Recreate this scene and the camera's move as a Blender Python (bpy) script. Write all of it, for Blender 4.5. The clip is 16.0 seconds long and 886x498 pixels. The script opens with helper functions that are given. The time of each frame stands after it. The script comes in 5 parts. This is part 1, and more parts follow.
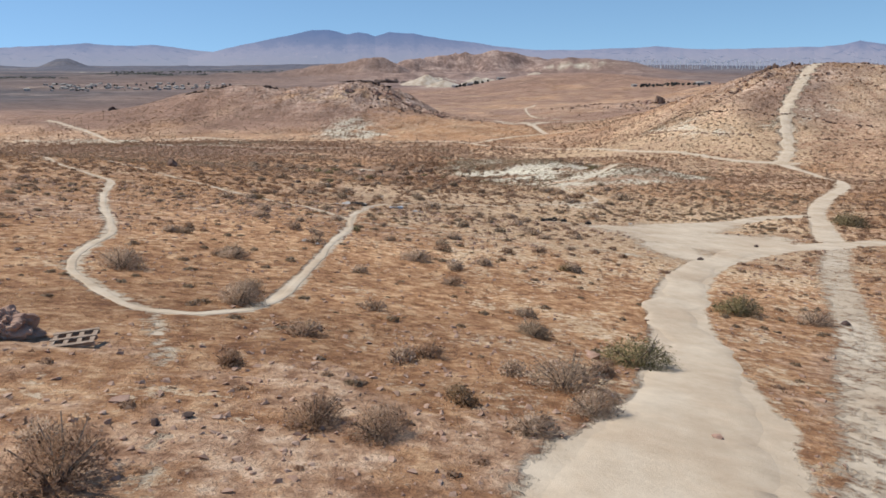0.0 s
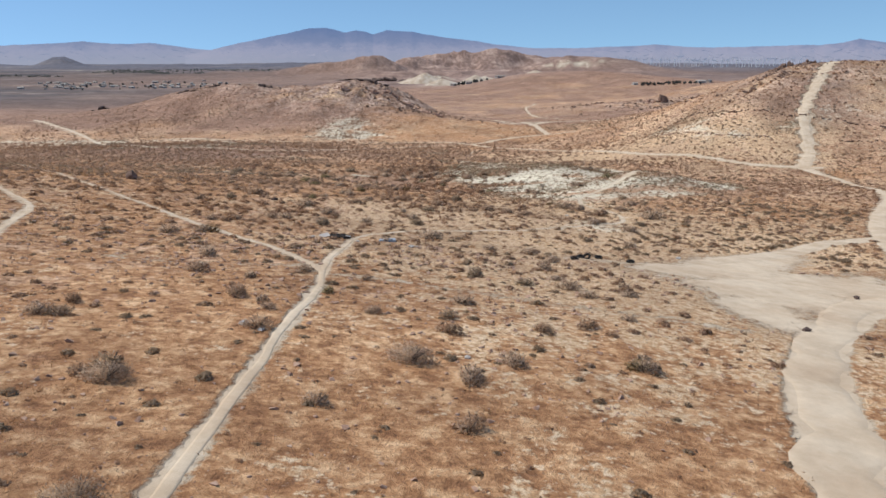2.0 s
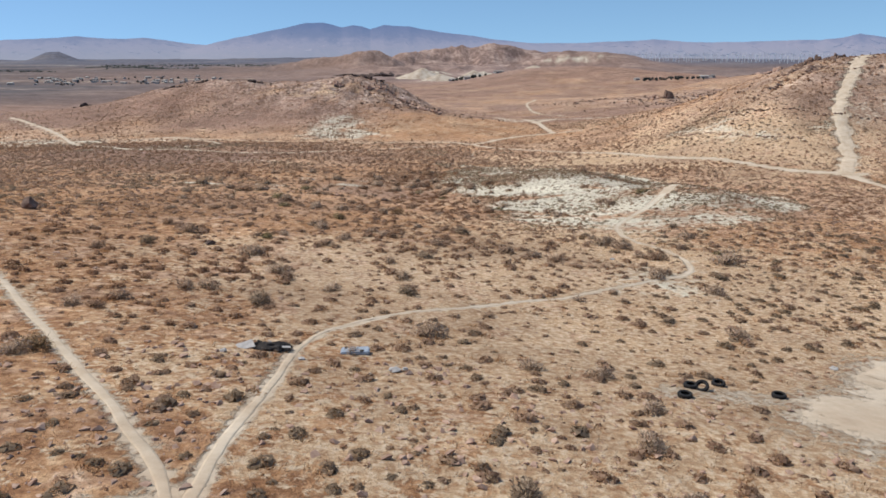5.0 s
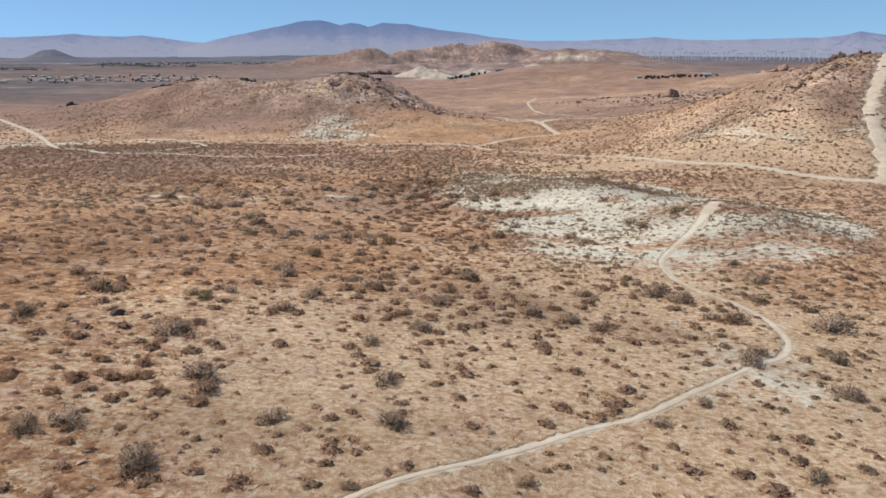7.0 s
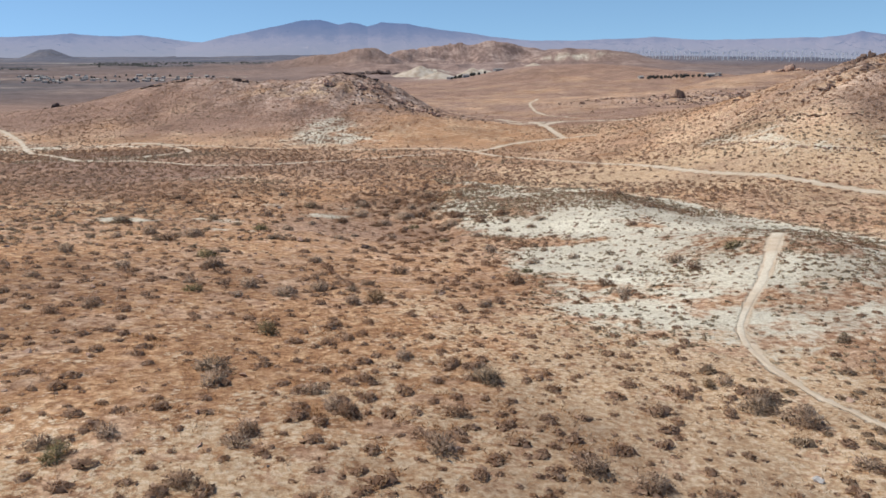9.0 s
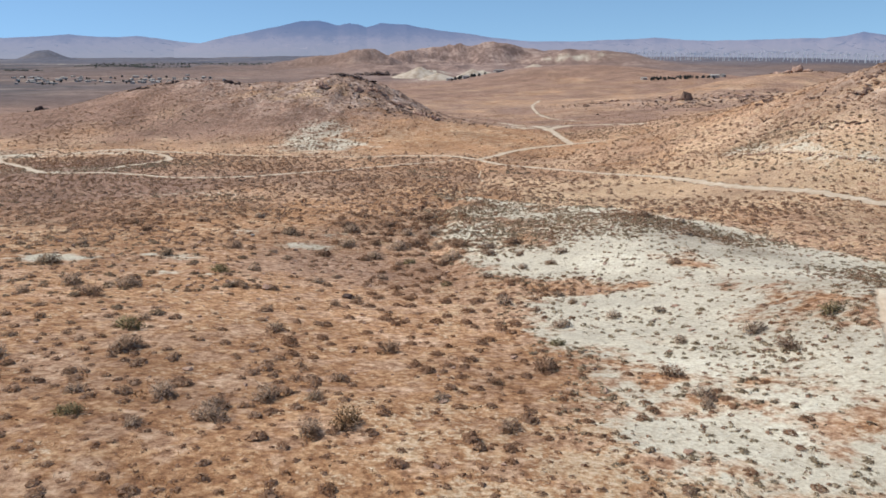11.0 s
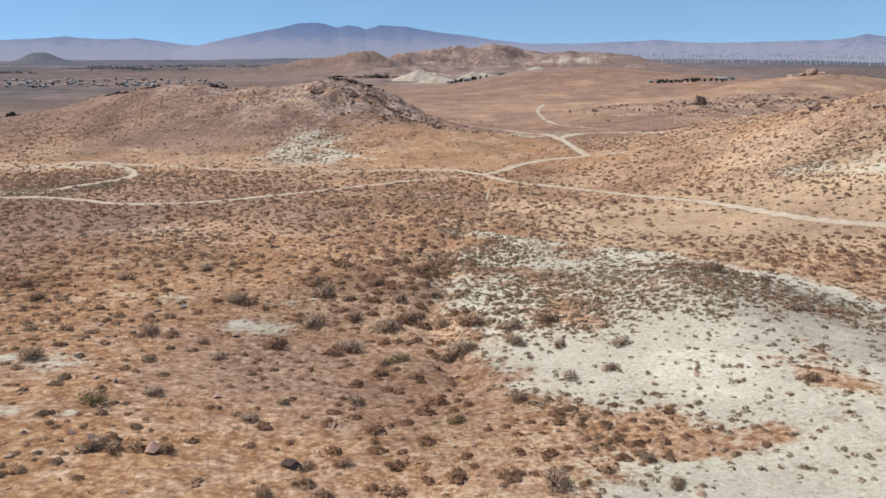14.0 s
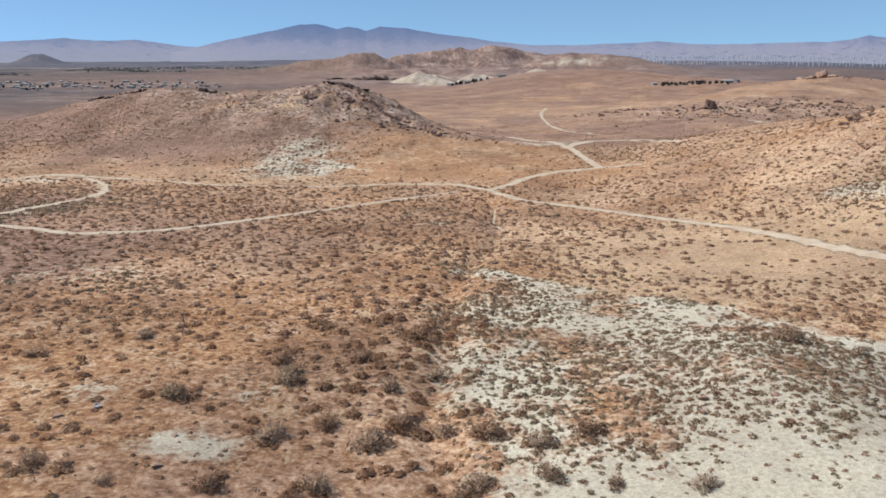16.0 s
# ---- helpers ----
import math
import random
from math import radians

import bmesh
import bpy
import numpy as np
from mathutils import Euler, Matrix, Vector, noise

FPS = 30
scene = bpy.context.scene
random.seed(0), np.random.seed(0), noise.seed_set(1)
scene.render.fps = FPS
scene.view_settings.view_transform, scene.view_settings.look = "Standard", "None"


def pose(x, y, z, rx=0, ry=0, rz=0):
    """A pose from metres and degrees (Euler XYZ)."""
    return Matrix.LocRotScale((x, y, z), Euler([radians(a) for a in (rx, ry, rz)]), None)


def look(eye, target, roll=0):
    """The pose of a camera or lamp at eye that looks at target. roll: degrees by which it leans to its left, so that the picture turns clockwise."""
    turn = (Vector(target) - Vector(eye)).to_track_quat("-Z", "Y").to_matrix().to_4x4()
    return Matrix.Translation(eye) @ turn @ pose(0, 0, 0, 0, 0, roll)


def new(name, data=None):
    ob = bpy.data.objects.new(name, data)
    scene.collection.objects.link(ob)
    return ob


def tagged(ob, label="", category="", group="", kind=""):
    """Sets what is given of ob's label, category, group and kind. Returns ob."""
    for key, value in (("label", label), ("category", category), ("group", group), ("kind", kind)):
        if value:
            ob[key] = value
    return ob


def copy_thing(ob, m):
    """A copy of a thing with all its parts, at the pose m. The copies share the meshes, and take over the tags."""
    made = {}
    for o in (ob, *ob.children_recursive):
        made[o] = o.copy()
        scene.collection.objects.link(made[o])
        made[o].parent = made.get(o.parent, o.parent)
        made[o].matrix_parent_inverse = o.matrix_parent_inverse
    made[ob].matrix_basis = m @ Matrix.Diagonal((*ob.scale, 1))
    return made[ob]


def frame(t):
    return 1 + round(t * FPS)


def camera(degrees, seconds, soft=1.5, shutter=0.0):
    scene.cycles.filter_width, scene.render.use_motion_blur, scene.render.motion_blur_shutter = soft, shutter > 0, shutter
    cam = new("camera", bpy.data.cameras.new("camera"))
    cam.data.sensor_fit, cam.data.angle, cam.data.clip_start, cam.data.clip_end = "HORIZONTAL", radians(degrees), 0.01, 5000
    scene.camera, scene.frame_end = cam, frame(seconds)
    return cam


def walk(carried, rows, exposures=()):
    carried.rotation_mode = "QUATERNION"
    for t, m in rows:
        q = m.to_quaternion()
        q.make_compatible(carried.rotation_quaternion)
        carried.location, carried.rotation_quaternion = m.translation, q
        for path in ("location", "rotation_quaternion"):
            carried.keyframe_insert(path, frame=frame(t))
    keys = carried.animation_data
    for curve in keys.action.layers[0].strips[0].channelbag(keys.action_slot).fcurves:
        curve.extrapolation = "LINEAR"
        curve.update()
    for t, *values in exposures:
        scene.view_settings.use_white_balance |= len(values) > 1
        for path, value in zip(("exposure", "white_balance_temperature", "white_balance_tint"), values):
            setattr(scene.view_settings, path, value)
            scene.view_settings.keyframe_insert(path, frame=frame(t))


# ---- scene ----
cam = camera(64.0, 16.0, soft=1.65)
# seconds, x, y, z, pitch, roll, yaw
PATH = [
    (0.0, 0.00, 0.00, 40.00, 74.63, 0.0, -0.67),
    (0.5, -0.08, 3.98, 39.89, 74.61, 0.0, -0.70),
    (1.0, -0.13, 8.02, 39.79, 74.58, 0.0, -0.75),
    (1.5, -0.20, 12.09, 39.67, 74.53, 0.0, -0.78),
    (2.0, -0.23, 16.21, 39.58, 74.50, 0.0, -0.80),
    (2.5, -0.25, 20.41, 39.47, 74.45, 0.0, -0.84),
    (3.0, -0.27, 24.66, 39.34, 74.39, 0.0, -0.87),
    (3.5, -0.29, 28.97, 39.20, 74.32, 0.0, -0.92),
    (4.0, -0.33, 33.35, 39.06, 74.25, 0.0, -0.95),
    (6.5, -0.30, 56.88, 38.20, 74.01, 0.0, -1.06),
    (7.0, -0.30, 61.93, 38.09, 73.98, 0.0, -1.09),
    (7.5, -0.29, 67.06, 38.00, 73.97, 0.0, -1.11),
    (8.0, -0.28, 72.23, 37.96, 73.95, 0.0, -1.12),
    (8.5, -0.27, 77.49, 37.85, 73.96, 0.0, -1.14),
    (9.0, -0.24, 82.82, 37.76, 73.96, 0.0, -1.15),
    (11.5, -0.07, 111.34, 37.39, 74.05, 0.0, -1.19),
    (12.0, -0.06, 117.36, 37.31, 74.07, 0.0, -1.19),
    (12.5, -0.03, 123.45, 37.22, 74.10, 0.0, -1.19),
    (13.0, -0.05, 129.58, 37.13, 74.13, 0.0, -1.19),
    (13.5, -0.02, 135.71, 37.03, 74.16, 0.0, -1.19),
    (14.0, 0.02, 141.87, 36.91, 74.20, 0.0, -1.19),
    (14.5, 0.02, 148.05, 36.81, 74.23, 0.0, -1.19),
    (15.0, 0.06, 154.24, 36.81, 74.26, 0.0, -1.19),
    (15.5, 0.05, 160.45, 37.12, 74.29, 0.0, -1.20),
    (16.0, 0.06, 166.62, 37.61, 74.31, 0.0, -1.20),
]
walk(cam, [(t, pose(x, y, z, rx, ry, rz)) for t, x, y, z, rx, ry, rz in PATH])

# ---- light ----
SUN_EL, SUN_AZ = radians(52), radians(-68)  # azimuth from +y towards +x
world = bpy.data.worlds.new("sky")
scene.world = world
world.use_nodes = True
wn = world.node_tree
sky = wn.nodes.new("ShaderNodeTexSky")
sky.sky_type, sky.sun_disc = "NISHITA", False
sky.sun_elevation, sky.sun_rotation = SUN_EL, SUN_AZ
sky.altitude, sky.air_density, sky.dust_density, sky.ozone_density = 1200, 1.0, 0.0, 3.0
wn.nodes["Background"].inputs["Strength"].default_value = 0.14
gen, lift, unit = wn.nodes.new("ShaderNodeTexCoord"), wn.nodes.new("ShaderNodeVectorMath"), wn.nodes.new("ShaderNodeVectorMath")
lift.operation, unit.operation = "ADD", "NORMALIZE"
lift.inputs[1].default_value = (0.25, 0, 0.17)
wn.links.new(gen.outputs["Generated"], lift.inputs[0])
wn.links.new(lift.outputs["Vector"], unit.inputs[0])
wn.links.new(unit.outputs["Vector"], sky.inputs["Vector"])
clear = wn.nodes.new("ShaderNodeMix")  # dry desert air: a purer blue
clear.data_type, clear.blend_type = "RGBA", "MULTIPLY"
clear.inputs["Factor"].default_value, clear.inputs["B"].default_value = 1.0, (0.92, 1.02, 1.0, 1.0)
wn.links.new(sky.outputs["Color"], clear.inputs["A"])
wn.links.new(clear.outputs["Result"], wn.nodes["Background"].inputs["Color"])
sun = new("sun", bpy.data.lights.new("sun", "SUN"))
sun.data.energy, sun.data.angle, sun.data.color = 4.2, radians(0.53), (1.0, 0.95, 0.87)
toward = Vector((math.sin(SUN_AZ) * math.cos(SUN_EL), math.cos(SUN_AZ) * math.cos(SUN_EL), math.sin(SUN_EL)))
sun.matrix_world = look(toward * 100, (0, 0, 0))
scene.view_settings.exposure = 0.0


# ---- materials ----
def material(name, rough=0.9):
    m = bpy.data.materials.new(name)
    m.use_nodes = True
    b = m.node_tree.nodes["Principled BSDF"]
    b.inputs["Roughness"].default_value = rough
    b.inputs["Specular IOR Level"].default_value = 0.25
    return m, m.node_tree, b


def rgb(r, g, b):
    return (r, g, b, 1.0)


def link(nt, a, b):
    nt.links.new(a, b)


def noise_node(nt, scale, detail=4.0, rough=0.6, vec=None):
    n = nt.nodes.new("ShaderNodeTexNoise")
    n.inputs["Scale"].default_value, n.inputs["Detail"].default_value, n.inputs["Roughness"].default_value = scale, detail, rough
    if vec is None:
        vec = nt.nodes.new("ShaderNodeTexCoord").outputs["Object"]
    link(nt, vec, n.inputs["Vector"])
    return n.outputs["Fac"]


def ramp(nt, fac, stops):
    r = nt.nodes.new("ShaderNodeValToRGB")
    while len(r.color_ramp.elements) < len(stops):
        r.color_ramp.elements.new(0.5)
    for e, (p, c) in zip(r.color_ramp.elements, stops):
        e.position, e.color = p, c if len(c) == 4 else (*c, 1.0)
    link(nt, fac, r.inputs["Fac"])
    return r.outputs["Color"]


def step_node(nt, fac, lo, hi):
    r = nt.nodes.new("ShaderNodeMapRange")
    r.interpolation_type = "SMOOTHSTEP"
    r.inputs["From Min"].default_value, r.inputs["From Max"].default_value = lo, hi
    link(nt, fac, r.inputs["Value"])
    return r.outputs["Result"]


def maths(nt, op, a, b):
    n = nt.nodes.new("ShaderNodeMath")
    n.operation = op
    for i, v in enumerate((a, b)):
        if isinstance(v, (int, float)):
            n.inputs[i].default_value = v
        else:
            link(nt, v, n.inputs[i])
    return n.outputs[0]


def mix(nt, fac, a, b, how="MIX"):
    n = nt.nodes.new("ShaderNodeMix")
    n.data_type, n.blend_type = "RGBA", how
    for s, v in ((n.inputs["Factor"], fac), (n.inputs["A"], a), (n.inputs["B"], b)):
        if isinstance(v, (int, float)):
            s.default_value = v
        elif isinstance(v, tuple):
            s.default_value = v if len(v) == 4 else (*v, 1.0)
        else:
            link(nt, v, s)
    return n.outputs["Result"]


def attr(nt, name):
    n = nt.nodes.new("ShaderNodeAttribute")
    n.attribute_name = name
    return n.outputs["Fac"]


def bump_to(nt, bsdf, fac, strength, dist):
    n = nt.nodes.new("ShaderNodeBump")
    n.inputs["Strength"].default_value, n.inputs["Distance"].default_value = strength, dist
    link(nt, fac, n.inputs["Height"])
    link(nt, n.outputs["Normal"], bsdf.inputs["Normal"])


def stretched(nt, co, by=(0.4, 1.0, 1.0)):
    n = nt.nodes.new("ShaderNodeMapping")
    n.inputs["Scale"].default_value = by
    link(nt, co, n.inputs["Vector"])
    return n.outputs["Vector"]


def dust_colour(nt, co):
    broad, mid = noise_node(nt, 0.22, 6, 0.7, co), noise_node(nt, 0.9, 6, 0.7, co)
    fine, grit = noise_node(nt, 3.0, 6, 0.7, co), noise_node(nt, 14.0, 4, 0.7, co)
    col = ramp(nt, broad, [(0.36, (0.50, 0.38, 0.265)), (0.48, (0.56, 0.445, 0.32)), (0.60, (0.62, 0.51, 0.38))])
    col = mix(nt, 1.0, col, ramp(nt, mid, [(0.32, (0.90, 0.89, 0.88)), (0.5, (1.0, 1.0, 1.0)), (0.66, (1.08, 1.08, 1.08))]), "MULTIPLY")
    col = mix(nt, maths(nt, "MULTIPLY", step_node(nt, grit, 0.62, 0.72), 0.28), col, (0.28, 0.21, 0.155))
    return col, fine, grit


def make_ground_material():
    m, nt, b = material("desert_soil", 0.95)
    co = nt.nodes.new("ShaderNodeTexCoord").outputs["Object"]
    mid, blotch = noise_node(nt, 0.30, 6, 0.65, co), noise_node(nt, 0.95, 6, 0.7, co)
    fine, grit = noise_node(nt, 2.6, 6, 0.72, co), noise_node(nt, 10.0, 4, 0.7, co)
    earth = ramp(nt, blotch, [(0.36, (0.32, 0.176, 0.102)), (0.45, (0.44, 0.262, 0.156)), (0.54, (0.55, 0.352, 0.22)), (0.63, (0.66, 0.46, 0.31))])
    straw = ramp(nt, blotch, [(0.36, (0.285, 0.14, 0.068)), (0.46, (0.39, 0.203, 0.098)), (0.54, (0.48, 0.272, 0.140)), (0.64, (0.60, 0.385, 0.22))])
    grass = maths(nt, "ADD", attr(nt, "grass"), maths(nt, "MULTIPLY", maths(nt, "SUBTRACT", mid, 0.5), 3.4))
    col = mix(nt, step_node(nt, grass, 0.30, 0.62), earth, straw)
    # matted stalks with thin shade painted between them, a hand to a pace across
    mat = noise_node(nt, 1.9, 5, 0.75, co)
    col = mix(nt, 1.0, col, ramp(nt, mat, [(0.38, (0.74, 0.70, 0.67)), (0.47, (0.95, 0.93, 0.92)), (0.55, (1.04, 1.04, 1.04)), (0.63, (1.16, 1.20, 1.24))]), "MULTIPLY")
    # pale gravel and sand showing between the grass
    bare = maths(nt, "ADD", maths(nt, "ADD", maths(nt, "MULTIPLY", fine, 0.5), maths(nt, "MULTIPLY", mid, 0.6)), maths(nt, "MULTIPLY", attr(nt, "sand"), 0.13))
    col = mix(nt, maths(nt, "MULTIPLY", step_node(nt, bare, 0.62, 0.69), 0.85), col, ramp(nt, fine, [(0.40, (0.44, 0.272, 0.152)), (0.5, (0.60, 0.42, 0.256)), (0.6, (0.76, 0.605, 0.425))]))
    # pink gravel
    col = mix(nt, maths(nt, "MULTIPLY", step_node(nt, attr(nt, "pink"), 0.2, 0.9), 0.85), col, ramp(nt, blotch, [(0.38, (0.155, 0.085, 0.060)), (0.5, (0.275, 0.163, 0.118)), (0.62, (0.43, 0.285, 0.215))]))
    # pale clay
    pale = maths(nt, "ADD", attr(nt, "pale"), maths(nt, "MULTIPLY", maths(nt, "SUBTRACT", maths(nt, "ADD", mid, blotch), 1.0), 1.3))
    clay = ramp(nt, fine, [(0.36, (0.50, 0.42, 0.30)), (0.48, (0.64, 0.575, 0.445)), (0.62, (0.74, 0.685, 0.55))])
    col = mix(nt, step_node(nt, pale, 0.36, 0.78), col, clay)
    # rock faces of the hills
    ledge = noise_node(nt, 0.075, 8, 0.72, co)
    rocky = maths(nt, "MULTIPLY", attr(nt, "rocky"), step_node(nt, ledge, 0.40, 0.55))
    col = mix(nt, rocky, col, ramp(nt, noise_node(nt, 0.22, 8, 0.72, co), [(0.30, (0.17, 0.105, 0.078)), (0.45, (0.38, 0.26, 0.20)), (0.58, (0.58, 0.44, 0.355)), (0.75, (0.70, 0.57, 0.48))]))
    # low scrub too far off to tell apart
    spot = nt.nodes.new("ShaderNodeTexVoronoi")
    spot.inputs["Scale"].default_value = 0.30
    link(nt, co, spot.inputs["Vector"])
    tuft = maths(nt, "MULTIPLY", attr(nt, "scrub"), step_node(nt, maths(nt, "ADD", spot.outputs["Distance"], maths(nt, "MULTIPLY", noise_node(nt, 0.03, 5, 0.65, co), 1.0)), 0.88, 0.55))
    col = mix(nt, tuft, col, (0.135, 0.092, 0.066))
    # dull scrub plain, a little blue-grey distance haze mixed into its tone
    col = mix(nt, attr(nt, "plain"), col, ramp(nt, noise_node(nt, 0.006, 9, 0.72, stretched(nt, co)), [(0.32, (0.056, 0.050, 0.056)), (0.48, (0.095, 0.080, 0.082)), (0.58, (0.14, 0.112, 0.105)), (0.70, (0.32, 0.25, 0.205))]))
    # far end of the plain, blue-grey distance haze put into its colour
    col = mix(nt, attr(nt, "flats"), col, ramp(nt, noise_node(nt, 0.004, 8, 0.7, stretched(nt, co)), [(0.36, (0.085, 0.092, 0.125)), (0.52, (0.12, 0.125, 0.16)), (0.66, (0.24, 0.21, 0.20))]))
    # broad weathering, from boulder to hillside size
    tone = noise_node(nt, 0.035, 10, 0.74, co)
    col = mix(nt, 1.0, col, ramp(nt, tone, [(0.33, (0.60, 0.55, 0.52)), (0.48, (0.95, 0.94, 0.93)), (0.56, (1.08, 1.07, 1.05)), (0.68, (1.32, 1.36, 1.38))]), "MULTIPLY")
    # pinkish-brown rock of the ranges beyond the valley
    col = mix(nt, maths(nt, "MULTIPLY", attr(nt, "range"), 0.92), col, ramp(nt, noise_node(nt, 0.012, 9, 0.74, co), [(0.36, (0.15, 0.10, 0.085)), (0.5, (0.28, 0.19, 0.155)), (0.62, (0.43, 0.32, 0.265))]))
    # washed streaks down the hillsides
    streak = noise_node(nt, 0.075, 9, 0.76, stretched(nt, co, (1.0, 0.3, 0.6)))
    col = mix(nt, maths(nt, "MULTIPLY", attr(nt, "hill"), 0.9), col, mix(nt, 1.0, col, ramp(nt, streak, [(0.38, (0.62, 0.56, 0.53)), (0.47, (0.90, 0.87, 0.85)), (0.53, (1.05, 1.04, 1.03)), (0.62, (1.40, 1.40, 1.40))]), "MULTIPLY"))
    # gravel and dead stalks
    col = mix(nt, maths(nt, "MULTIPLY", step_node(nt, grit, 0.58, 0.68), 0.55), col, (0.15, 0.096, 0.068))
    # wheel and foot dust of the tracks
    worn = maths(nt, "ADD", attr(nt, "worn"), maths(nt, "MULTIPLY", maths(nt, "SUBTRACT", maths(nt, "ADD", fine, blotch), 1.0), 1.3))
    dust, _, _ = dust_colour(nt, co)
    col = mix(nt, step_node(nt, worn, 0.30, 0.62), col, dust)
    link(nt, col, b.inputs["Base Color"])
    rough = maths(nt, "ADD", maths(nt, "MULTIPLY", blotch, 1.5), maths(nt, "ADD", fine, grit))
    crag_face = maths(nt, "ADD", noise_node(nt, 0.16, 8, 0.7, co), maths(nt, "MULTIPLY", ledge, 1.4))
    rough = maths(nt, "ADD", rough, maths(nt, "MULTIPLY", maths(nt, "ADD", maths(nt, "MULTIPLY", attr(nt, "hill"), 9.0), maths(nt, "MULTIPLY", attr(nt, "rocky"), 14.0)), crag_face))
    bump_to(nt, b, maths(nt, "MULTIPLY", rough, maths(nt, "SUBTRACT", 1.0, maths(nt, "MULTIPLY", step_node(nt, worn, 0.2, 0.7), 0.8))), 0.75, 0.16)
    return m


def make_track_material():
    m, nt, b = material("packed_dust", 0.95)
    col, fine, grit = dust_colour(nt, nt.nodes.new("ShaderNodeTexCoord").outputs["Object"])
    col = mix(nt, maths(nt, "MULTIPLY", step_node(nt, attr(nt, "pale"), 0.35, 0.75), 0.8), col, ramp(nt, fine, [(0.4, (0.55, 0.475, 0.36)), (0.6, (0.70, 0.63, 0.50))]))
    link(nt, col, b.inputs["Base Color"])
    bump_to(nt, b, maths(nt, "ADD", fine, grit), 0.35, 0.05)
    return m


def make_shrub_material(name, dark, light, per_object=False):
    m, nt, b = material(name, 0.85)
    g = nt.nodes.new("ShaderNodeNewGeometry")
    base = ramp(nt, g.outputs["Random Per Island"], [(0.0, dark), (1.0, light)])
    if per_object:
        tone = nt.nodes.new("ShaderNodeObjectInfo").outputs["Random"]
    else:
        tone = attr(nt, "tone")
    col = mix(nt, maths(nt, "MULTIPLY", step_node(nt, tone, 0.45, 1.0), 0.75), base, (0.30, 0.165, 0.095))
    col = mix(nt, maths(nt, "MULTIPLY", step_node(nt, tone, 0.22, 0.0), 0.7), col, (0.25, 0.195, 0.13))
    link(nt, col, b.inputs["Base Color"])
    thin, both = nt.nodes.new("ShaderNodeBsdfTranslucent"), nt.nodes.new("ShaderNodeMixShader")
    both.inputs["Fac"].default_value = 0.42
    link(nt, col, thin.inputs["Color"])
    link(nt, b.outputs["BSDF"], both.inputs[1])
    link(nt, thin.outputs["BSDF"], both.inputs[2])
    link(nt, both.outputs["Shader"], nt.nodes["Material Output"].inputs["Surface"])
    return m


def make_plain(name, stops, scale, rough=0.9, bump=0.0):
    m, nt, b = material(name, rough)
    n = noise_node(nt, scale, 6, 0.7)
    link(nt, ramp(nt, n, stops), b.inputs["Base Color"])
    if bump:
        bump_to(nt, b, n, 0.6, bump)
    return m


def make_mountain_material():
    """Distant ranges, many kilometres off, with blue air haze put in as glow."""
    m, nt, b = material("hazed_range", 1.0)
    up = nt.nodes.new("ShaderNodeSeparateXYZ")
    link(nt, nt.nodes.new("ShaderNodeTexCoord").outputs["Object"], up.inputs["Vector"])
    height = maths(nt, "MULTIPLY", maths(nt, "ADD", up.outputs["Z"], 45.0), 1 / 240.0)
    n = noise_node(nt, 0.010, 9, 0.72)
    # paler towards the foot, darker towards the crest
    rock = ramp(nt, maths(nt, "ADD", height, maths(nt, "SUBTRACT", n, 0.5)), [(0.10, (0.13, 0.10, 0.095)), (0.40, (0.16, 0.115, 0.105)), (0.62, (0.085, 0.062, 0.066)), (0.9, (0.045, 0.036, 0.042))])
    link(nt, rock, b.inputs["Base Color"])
    # haze glow by height, paler at the foot, deeper blue at the crest
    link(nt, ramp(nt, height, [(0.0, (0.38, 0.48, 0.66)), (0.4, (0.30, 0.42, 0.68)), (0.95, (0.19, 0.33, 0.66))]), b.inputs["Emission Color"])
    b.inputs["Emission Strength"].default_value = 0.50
    return m


SOIL, DUST, RANGE = make_ground_material(), make_track_material(), make_mountain_material()
BRUSH = make_shrub_material("grey_brush", (0.22, 0.128, 0.080), (0.54, 0.365, 0.25))
SAGE = make_shrub_material("grey_sage", (0.22, 0.165, 0.105), (0.50, 0.40, 0.27))
BUSH = make_shrub_material("dry_twigs", (0.40, 0.28, 0.20), (0.80, 0.61, 0.46), True)
CREOSOTE = make_shrub_material("creosote_leaf", (0.15, 0.135, 0.065), (0.46, 0.39, 0.21), True)
STEM = make_plain("grey_stem", [(0.3, (0.10, 0.075, 0.058)), (0.7, (0.24, 0.19, 0.15))], 6)
STRAW = make_shrub_material("dry_grass", (0.44, 0.235, 0.110), (0.66, 0.42, 0.225))
TAILINGS = make_plain("pale_tailings", [(0.35, (0.40, 0.30, 0.215)), (0.5, (0.52, 0.43, 0.33)), (0.65, (0.64, 0.56, 0.45))], 0.05, 0.95)
RUST = make_shrub_material("rust_grass", (0.36, 0.185, 0.088), (0.56, 0.33, 0.175))
ROCK = make_plain("brown_rock", [(0.25, (0.09, 0.058, 0.045)), (0.5, (0.21, 0.135, 0.10)), (0.78, (0.38, 0.27, 0.21))], 1.3, 0.9, 0.1)
GRAVEL = make_plain("loose_gravel", [(0.3, (0.25, 0.145, 0.10)), (0.55, (0.45, 0.30, 0.22)), (0.75, (0.62, 0.46, 0.35))], 2.5, 0.95)
PINK_ROCK = make_plain("pink_rock", [(0.25, (0.20, 0.115, 0.085)), (0.5, (0.42, 0.27, 0.20)), (0.78, (0.62, 0.46, 0.36))], 0.35, 0.9, 0.25)
